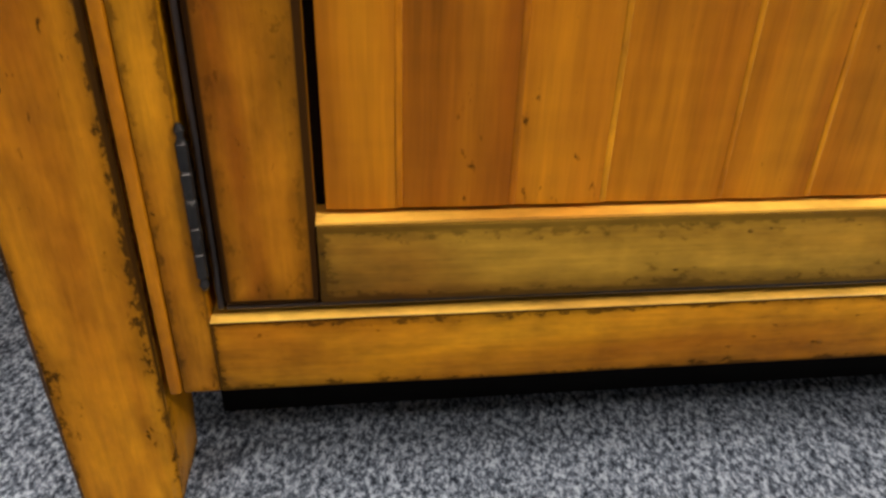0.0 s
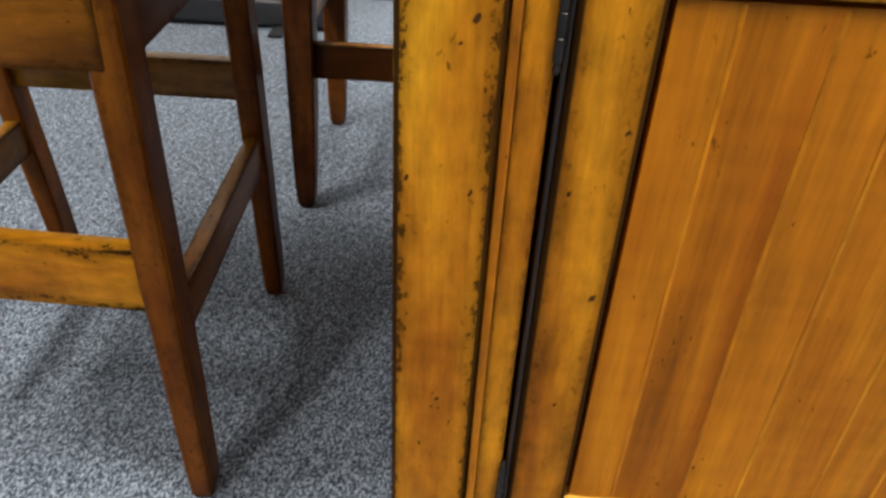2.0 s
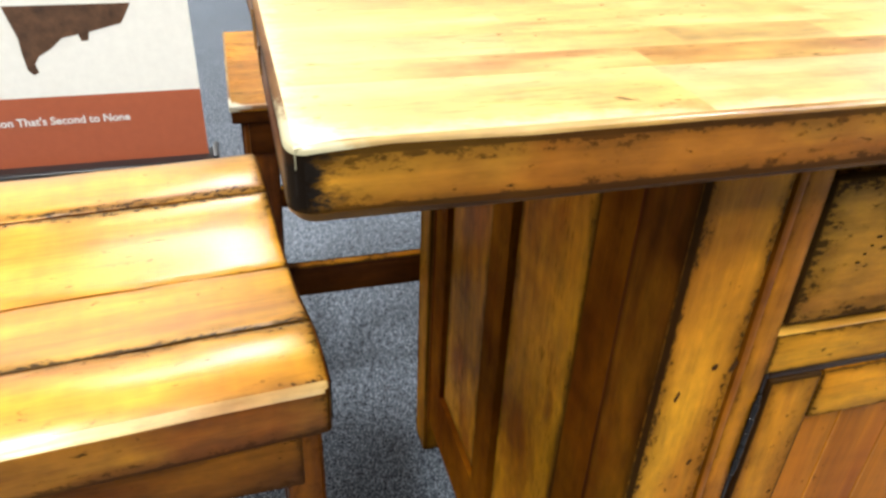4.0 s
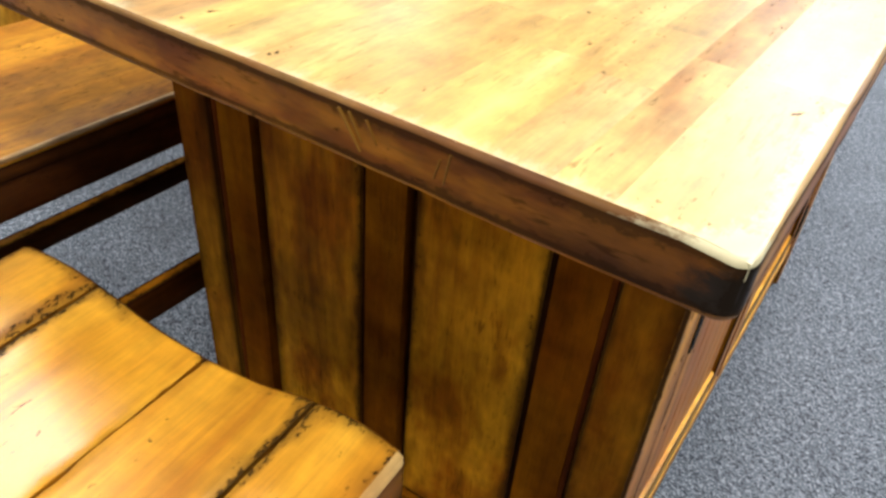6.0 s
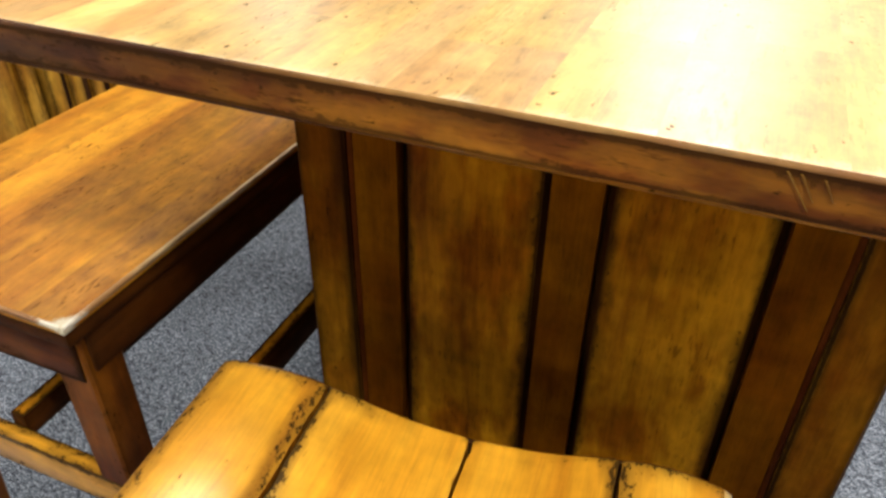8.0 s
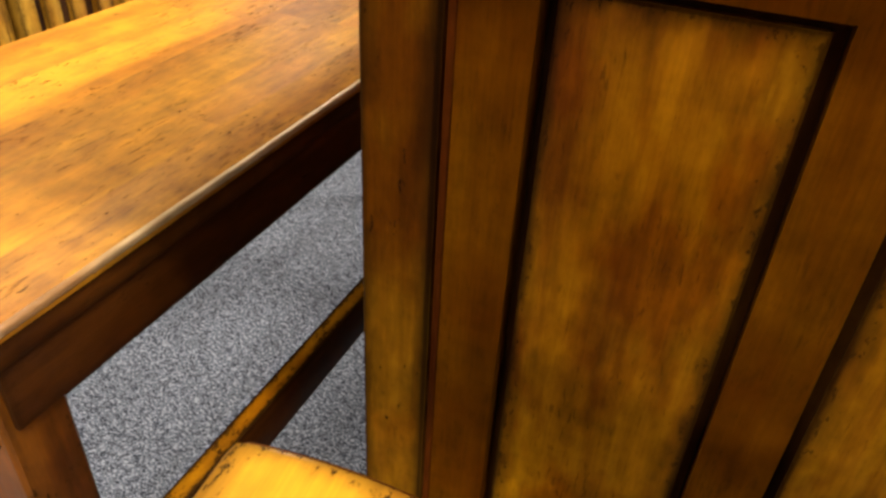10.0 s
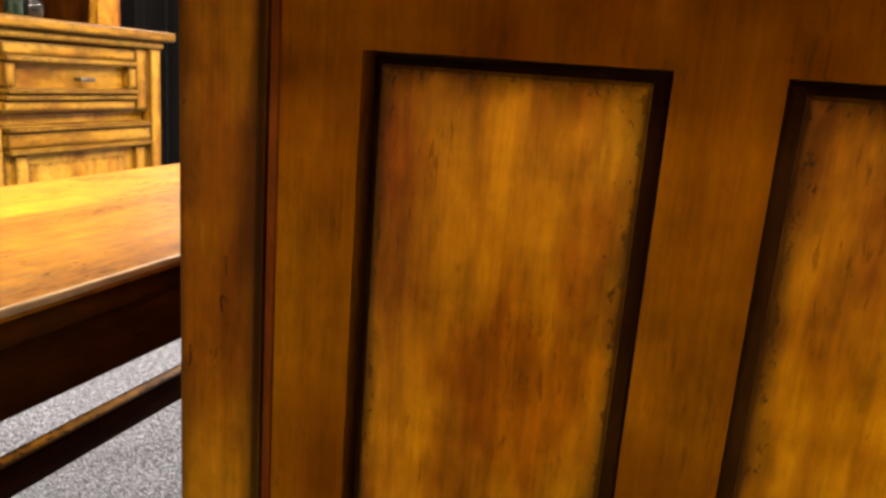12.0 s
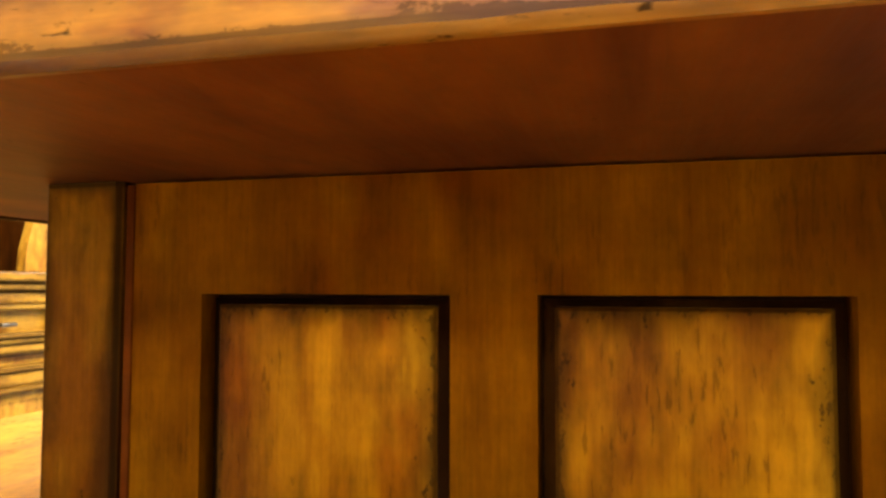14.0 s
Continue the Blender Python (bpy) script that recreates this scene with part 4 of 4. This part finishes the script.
    # dark end grain
    for ye, out in ((y0, -1), (y1, 1)):
        bm = bmesh.new()
        rings = []
        for k in range(25):
            x = x0 + 0.012 + (x1 - x0 - 0.024) * k / 24
            ys = (ye - out * 0.004 - cy, ye + out * 0.0018 - cy)
            rings.append([bm.verts.new((x - cx, y, z)) for y, z in ((ys[0], under_z + 0.001), (ys[1], under_z + 0.002), (ys[1], smooth_dip(x) - 0.005), (ys[0], smooth_dip(x) - 0.0034))])
        for r0, r1 in zip(rings, rings[1:]):
            for k in range(4):
                bm.faces.new((r0[k], r0[(k + 1) % 4], r1[(k + 1) % 4], r1[k]))
        bm.faces.new(rings[0]), bm.faces.new(rings[-1])
        bmesh.ops.recalc_face_normals(bm, faces=bm.faces)
        part("end_grain", bm, GROOVE, seat, "nearly black end grain", "x")
    # splayed legs: feet and heads
    feet = {(-1, -1): (-0.209, -0.144), (-1, 1): (-0.168, 0.183), (1, 1): (0.2155, 0.1715), (1, -1): (0.170, -0.152)}

    def leg_at(sx, sy, z):
        fx, fy = feet[sx, sy]
        k = z / 0.571
        return Vector((fx + (sx * (0.201 if (sx, sy) == (1, 1) else 0.188) - fx) * k, fy + (sy * 0.168 - fy) * k, z))

    for sx, sy in feet:
        rows = []
        for z, w in ((0.003, 0.021), (0.010, 0.025), (0.05, 0.027), (0.16, 0.029), (0.30, 0.031), (0.45, 0.032), (0.571, 0.033)):
            p = leg_at(sx, sy, z)
            rows.append((p.x - 0.0055 * sx, p.y, z, w + 0.011, w))
        part("leg", taper(rows, 0.003), LEGWOOD, t, "dark brown tapered square leg", "z")

    def bar(name, p, q, z0, z1, w, material, words=""):
        """A rail from leg to leg."""
        d = (q - p).to_2d()
        long_x = abs(d.x) > abs(d.y)
        bm = box(-d.length / 2, d.length / 2, -w / 2, w / 2, z0, z1, 0.003, 2, 4, 0.0006, z0 * 9)
        turn = math.atan2(d.y, d.x)
        mid = (p + q) / 2
        for v in bm.verts:
            x, y = v.co.x, v.co.y
            v.co.x, v.co.y = mid.x + x * math.cos(turn) - y * math.sin(turn), mid.y + x * math.sin(turn) + y * math.cos(turn)
        part(name, bm, material, t, words, "x" if long_x else "y")

    for s in (-1, 1):
        shift = Vector((s * 0.008, 0, 0))
        bar("apron", leg_at(-1, s, 0.54), leg_at(1, s, 0.54), 0.506, 0.571, 0.02, APRONWOOD)
        bar("apron", leg_at(s, -1, 0.54) + shift, leg_at(s, 1, 0.54) + shift, 0.506, 0.571, 0.02, APRONWOOD)
        # rails other than the front one take a brown with shade mixed in
        bar("stretcher", leg_at(-1, s, 0.245), leg_at(1, s, 0.245), 0.218, 0.270, 0.020, SHADERAIL)
        bar("stretcher", leg_at(s, -1, 0.31), leg_at(s, 1, 0.31), 0.268 if s > 0 else 0.315, 0.338 if s > 0 else 0.369, 0.022, HONEY if s > 0 else SHADERAIL, "honey foot rail, edges worn" if s > 0 else "")
    t.rotation_euler = (0, 0, radians(2.6))
    return t


stool()


# ---------------------------------------------------------------- bench
def bench():
    x0, x1, y0, y1, zs = -1.14, -0.757, -0.266, 0.94, 0.616
    cx, cy = (x0 + x1) / 2, (y0 + y1) / 2
    t = thing("bench", cx, cy, 0, "honey plank-top counter-height bench with dark base", "bench")
    hx, hy = (x1 - x0) / 2, (y1 - y0) / 2
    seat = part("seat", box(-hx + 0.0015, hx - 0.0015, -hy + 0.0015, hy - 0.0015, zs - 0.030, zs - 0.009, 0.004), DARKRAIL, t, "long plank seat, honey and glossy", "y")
    rnd = random.Random(11)
    edges = [-hx, -0.100, -0.015, 0.077, 0.132, hx]
    for i, (a, b) in enumerate(zip(edges, edges[1:])):
        cuts = [-hy] + sorted(rnd.uniform(-hy + 0.15, hy - 0.15) for _ in range(2)) + [hy]
        for k, (c, d) in enumerate(zip(cuts, cuts[1:])):
            bm = box(a, b, c, d, zs - 0.009, zs, 0)
            rim = [e for e in bm.edges if any(all(abs(v.co[n] - lim) < 0.0005 for v in e.verts) for n, lim in ((0, -hx), (0, hx), (1, -hy), (1, hy))) and all(v.co.z > zs - 0.001 for v in e.verts)]
            if rim:
                bmesh.ops.bevel(bm, geom=rim, offset=0.003, segments=2, profile=0.5, affect="EDGES")
            part("plank", bm, BENCHWOOD, seat, "", "y")
    for sx in (-1, 1):
        for sy in (-1, 1):
            rows = []
            for z, w in ((0.003, 0.024), (0.012, 0.031), (0.06, 0.037), (0.20, 0.044), (0.42, 0.049), (0.586, 0.050)):
                rows.append((sx * (hx - 0.034 + 0.020 * (1 - z / 0.578)), sy * (hy - 0.042 + 0.010 * (1 - z / 0.578)), z, w, w))
            part("leg", taper(rows, 0.003), BENCHLEG, t, "dark brown tapered square leg", "z")
    part("edge_wear", box(hx - 0.005, hx + 0.0006, -hy + 0.002, hy - 0.002, zs - 0.006, zs + 0.0004, 0.0022, 3, 16, 0.0005, 4), BENCHWEAR, seat, "pale worn front edge", "y")
    part("edge_wear", box(-hx + 0.004, hx - 0.006, -hy - 0.0006, -hy + 0.004, zs - 0.006, zs + 0.0003, 0.0020, 3, 10, 0.0004, 6), BENCHWEAR, seat, "", "x")
    ax, ay = hx - 0.015, hy - 0.025
    # the long aprons carry their shade in the dark material
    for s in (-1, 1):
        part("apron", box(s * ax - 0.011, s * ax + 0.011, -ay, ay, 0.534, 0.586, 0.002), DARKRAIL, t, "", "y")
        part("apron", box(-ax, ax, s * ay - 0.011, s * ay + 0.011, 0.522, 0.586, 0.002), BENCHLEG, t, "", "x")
        part("stretcher", box(-ax, ax, s * ay - 0.012, s * ay + 0.012, 0.298, 0.350, 0.003), SEATWOOD, t, "", "x")
    # long foot rails, painted honey on the lit, rubbed top and dark on the shaded sides: one between the near legs, one
    # along the middle
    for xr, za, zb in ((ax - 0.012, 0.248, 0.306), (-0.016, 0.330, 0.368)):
        rail = part("stretcher", box(xr - 0.012, xr + 0.012, -ay + 0.0125, ay - 0.0125, za, zb, 0.003), DARKRAIL, t, "foot rail painted dark on shaded sides, honey on the lit, rubbed top", "y")
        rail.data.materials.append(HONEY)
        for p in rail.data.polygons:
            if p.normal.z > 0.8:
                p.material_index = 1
    return t


bench()


# ---------------------------------------------------------------- sideboard
def sideboard():
    xf, y0, y1, zt = -1.85, 0.114, 1.461, 0.851
    t = thing("sideboard", xf - 0.25, (y0 + y1) / 2, 0, "pale oak sideboard hutch with moulded drawers and doors", "sideboard")
    ox, oy = xf - 0.25, (y0 + y1) / 2
    X, H = 0.25, (y1 - y0) / 2
    part("body", box(-X, X - 0.03, -H + 0.02, H - 0.02, 0.06, zt - 0.03, 0.002), SIDEWOOD, t, "", "z")
    part("top", box(-X, X + 0.03, -H - 0.03, H + 0.04, zt - 0.028, zt, 0.009, 3), SIDEWOOD, t, "", "y")
    part("cornice", box(X - 0.03, X + 0.012, -H, H + 0.01, zt - 0.05, zt - 0.028, 0.008, 2), SIDEWOOD, t, "", "y")
    part("plinth", box(X - 0.03, X + 0.012, -H, H, 0.03, 0.10, 0.006), SIDEWOOD, t, "", "y")
    for sy in (-1, 1):
        part("foot", box(X - 0.06, X + 0.012, sy * (H - 0.035) - 0.035, sy * (H - 0.035) + 0.035, 0.0, 0.03, 0.004), SIDEWOOD, t)
        part("corner_post", box(X - 0.03, X + 0.006, sy * (H - 0.022) - 0.022, sy * (H - 0.022) + 0.022, 0.10, zt - 0.05, 0.004), SIDEWOOD, t, "", "z")
    for k in range(4):
        y = -0.105 + k * 0.07
        part("pilaster", box(X - 0.03, X + (0.010 if k in (0, 3) else 0.002), y - 0.022, y + 0.022, 0.10, 0.60, 0.008), SIDEWOOD, t, "fluted pilaster strip", "z")
        part("flute", box(X - 0.03, X - 0.012, y + 0.022, y + 0.048, 0.10, 0.60, 0), GROOVE, t)
    for sy in (-1, 1):
        a, b = (0.14, H - 0.05) if sy > 0 else (-H + 0.05, -0.14)
        dr = part("drawer", box(X - 0.03, X - 0.010, a, b, 0.622, zt - 0.052, 0.003), SIDEWOOD, t, "moulded drawer front", "y")
        inner, outer = (a, b - 0.055) if sy > 0 else (a + 0.055, b)
        for z0, z1, dx in ((0.764, 0.793, 0.006), (0.748, 0.763, 0.018), (0.674, 0.688, 0.020), (0.658, 0.673, 0.012), (0.632, 0.657, 0.004)):
            part("moulding", box(X - 0.02, X + dx, inner, outer, z0, z1, 0.006, 2), SIDEWOOD, dr, "", "y")
        for yy in (inner, outer - 0.032):
            part("moulding", box(X - 0.02, X + 0.010, yy, yy + 0.032, 0.689, 0.747, 0.007, 2), SIDEWOOD, dr, "", "z")
        strip = outer + 0.004 if sy > 0 else a + 0.006
        part("frame_strip", box(X - 0.02, X + 0.004, strip, strip + 0.044, 0.630, 0.797, 0.005, 2), SIDEWOOD, dr, "", "z")
        yc = (a + b) / 2
        part("handle", joined(box(X + 0.008, X + 0.018, yc - 0.026, yc + 0.026, 0.705, 0.716, 0.004, 2), box(X - 0.007, X + 0.010, yc - 0.022, yc - 0.014, 0.706, 0.715, 0.002), box(X - 0.007, X + 0.010, yc + 0.014, yc + 0.022, 0.706, 0.715, 0.002)), BRASS, dr, "worn dark metal bar handle", "y")
        do = part("door", box(X - 0.03, X - 0.008, a, b, 0.10, 0.60, 0.003), SIDEWOOD, t, "moulded panel door", "z")
        part("moulding", box(X - 0.02, X + 0.010, a, b, 0.545, 0.583, 0.006, 2), SIDEWOOD, do, "", "y")
        part("moulding", box(X - 0.02, X + 0.018, a, b, 0.584, 0.596, 0.005, 2), SIDEWOOD, do, "", "y")
        part("moulding", box(X - 0.02, X + 0.018, a, b, 0.530, 0.544, 0.006, 2), SIDEWOOD, do, "", "y")
        for yy in (a + 0.02, b - 0.06):
            part("moulding", box(X - 0.02, X + 0.006, yy, yy + 0.04, 0.12, 0.528, 0.008, 2), SIDEWOOD, do, "", "z")
        part("panel", raised(X - 0.02, X, a + 0.07, b - 0.07, 0.14, 0.505, "x", 0.008, 0.02), SIDEWOOD, do, "", "z")
    # hutch
    for sy in (-1, 1):
        bm = bmesh.new()
        prof = []
        for i in range(15):
            z = zt + 1.0 * i / 14
            prof.append((0.055 + 0.035 * math.cos(i / 14 * 2 * math.pi * 1.5) * (1 - 0.2 * i / 14), z))
        ring = [[bm.verts.new((x, sy * (H - 0.02) - sy * dd, z)) for dd in (0.0, w)] for x in (0.10, 0.13) for w, z in prof]
        n = len(prof)
        F, B = ring[n:], ring[:n]
        for i in range(n - 1):
            bm.faces.new((F[i][0], F[i][1], F[i + 1][1], F[i + 1][0]))
            bm.faces.new((B[i][0], B[i + 1][0], B[i + 1][1], B[i][1]))
            bm.faces.new((F[i][1], B[i][1], B[i + 1][1], F[i + 1][1]))
            bm.faces.new((F[i][0], F[i + 1][0], B[i + 1][0], B[i][0]))
        bmesh.ops.recalc_face_normals(bm, faces=bm.faces)
        part("hutch_post", bm, SIDEWOOD, t, "scrolled hutch upright", "z")
        part("hutch_side", box(-X, 0.10, sy * (H - 0.03) - 0.010, sy * (H - 0.03) + 0.010, zt, zt + 1.0, 0.003), DARKRAIL, t, "", "z")
    part("hutch_back", box(-X, -X + 0.012, -H + 0.03, H - 0.03, zt, zt + 1.0, 0), DARKRAIL, t, "dark brown hutch back", "z")
    part("hutch_top", box(-X, 0.15, -H - 0.01, H + 0.01, zt + 1.0, zt + 1.05, 0.01), SIDEWOOD, t, "", "y")
    part("red_edging", box(0.10, 0.106, H + 0.002, H + 0.008, zt, zt + 1.0, 0), REDCORD, t, "thin red edging strip")
    return t


sideboard()

jar = thing("glass_jar", -2.0, 1.161, 0.851, "small dark glass jar with ball stopper on the sideboard", "jar")
part("bowl", lathe([(0.014, 0.0), (0.024, 0.003), (0.029, 0.022), (0.027, 0.040), (0.016, 0.052), (0.011, 0.060)], (0, 0, 0), "z", 24), SMOKED, jar)
part("stopper", lathe([(0.008, 0.060), (0.012, 0.064), (0.010, 0.070), (0.018, 0.078), (0.022, 0.090), (0.018, 0.101), (0.006, 0.106)], (0, 0, 0), "z", 24), SMOKED, jar, "ball stopper")
bottle = thing("glass_bottle", -2.0, 1.106, 0.851, "dark green glass bottle standing on the sideboard", "bottle")
part("bottle_body", lathe([(0.016, 0.0), (0.022, 0.003), (0.023, 0.02), (0.023, 0.118), (0.019, 0.132), (0.010, 0.142), (0.009, 0.175)], (0, 0, 0), "z", 24), GREENGLASS, bottle)
part("bottle_lip", lathe([(0.0095, 0.172), (0.0125, 0.174), (0.0125, 0.182), (0.009, 0.184)], (0, 0, 0), "z", 20), GREENGLASS, bottle)


# ---------------------------------------------------------------- banner
def text_bm(words, size):
    cu = bpy.data.curves.new("lettering", "FONT")
    cu.body, cu.size, cu.align_x, cu.align_y = words, size, "CENTER", "CENTER"
    cu.resolution_u = 3
    cu.offset = 0.0007
    ob = bpy.data.objects.new("lettering", cu)
    scene.collection.objects.link(ob)
    me = bpy.data.meshes.new_from_object(ob.evaluated_get(bpy.context.evaluated_depsgraph_get()))
    bpy.data.objects.remove(ob)
    bm = bmesh.new()
    bm.from_mesh(me)
    bpy.data.meshes.remove(me)
    return bm


def banner():
    t = thing("banner_stand", -1.765, -0.82, 0, "roll-up banner stand, cream above a terracotta band", "banner")
    part("base", box(-0.05, 0.05, -0.44, 0.485, 0.012, 0.085, 0.012, 3), PLASTIC, t, "black cassette base", "y")
    for sy in (-1, 1):
        part("base_foot", box(-0.12, 0.12, sy * 0.32 - 0.02, sy * 0.32 + 0.02, 0.0, 0.012, 0.004), PLASTIC, t, "", "x")
        part("base_cap", box(-0.052, 0.052, sy * 0.4685 + 0.0225 - 0.008, sy * 0.4685 + 0.0225 + 0.008, 0.008, 0.10, 0.010), PLASTIC, t, "", "z")
    part("band", box(-0.003, 0.001, -0.425, 0.47, 0.08, 0.282, 0), RED, t, "terracotta printed band", "y")
    part("sheet", box(-0.003, 0.001, -0.425, 0.47, 0.282, 2.05, 0), CREAM, t, "cream printed banner sheet", "y")
    part("top_rail", box(-0.012, 0.010, -0.43, 0.475, 2.05, 2.075, 0.004), GREYPLASTIC, t, "", "y")
    bm = text_bm("Product Selection That's Second to None", 0.0302)
    for v in bm.verts:
        v.co = Vector((0.0025, v.co.x + 0.022, 0.214 + v.co.y))
    part("lettering", bm, WHITE, t, "white printed words", "y")
    # printed brown table foot
    bm = bmesh.new()
    outline = [(0.030, 0.52), (0.050, 0.44), (0.050, 0.40), (0.054, 0.357), (0.066, 0.343), (0.078, 0.350), (0.074, 0.372), (0.088, 0.392), (0.120, 0.410), (0.151, 0.437), (0.192, 0.445),
               (0.196, 0.427), (0.213, 0.428), (0.218, 0.450), (0.30, 0.47), (0.33, 0.52)]
    layers = [[bm.verts.new((x, y, z)) for y, z in outline] for x in (0.0012, 0.0022)]
    n = len(outline)
    for k in range(n):
        bm.faces.new((layers[0][k], layers[0][(k + 1) % n], layers[1][(k + 1) % n], layers[1][k]))
    bm.faces.new(layers[0]), bm.faces.new(layers[1])
    bmesh.ops.recalc_face_normals(bm, faces=bm.faces)
    part("print", bm, PICTURE, t, "dark brown printed table foot", "y")
    return t


banner()


# ---------------------------------------------------------------- floor tape
def tape(x0, y0, x1, y1, w):
    a, b = Vector((x0, y0, 0)), Vector((x1, y1, 0))
    d = (b - a).normalized()
    s = Vector((-d.y, d.x, 0)) * w / 2
    bm = bmesh.new()
    n = 12
    rows = []
    for i in range(n + 1):
        p = a.lerp(b, i / n)
        z = 0.004 + 0.002 * noise.noise(p * 30)
        rows.append([bm.verts.new(p + s + Vector((0, 0, z))), bm.verts.new(p - s + Vector((0, 0, z)))])
    for r0, r1 in zip(rows, rows[1:]):
        bm.faces.new((r0[0], r0[1], r1[1], r1[0]))
    ob = part("floor_tape", bm, TAPE)
    return tagged(ob, "strip of crinkled blue tape on the carpet", "tape", "floor tapes")


tape(0.28, 2.48, 0.80, 0.9, 0.05)
tape(0.30, 3.23, 1.2, 3.05, 0.05)
tape(-1.62, -0.90, -1.52, -1.28, 0.045)
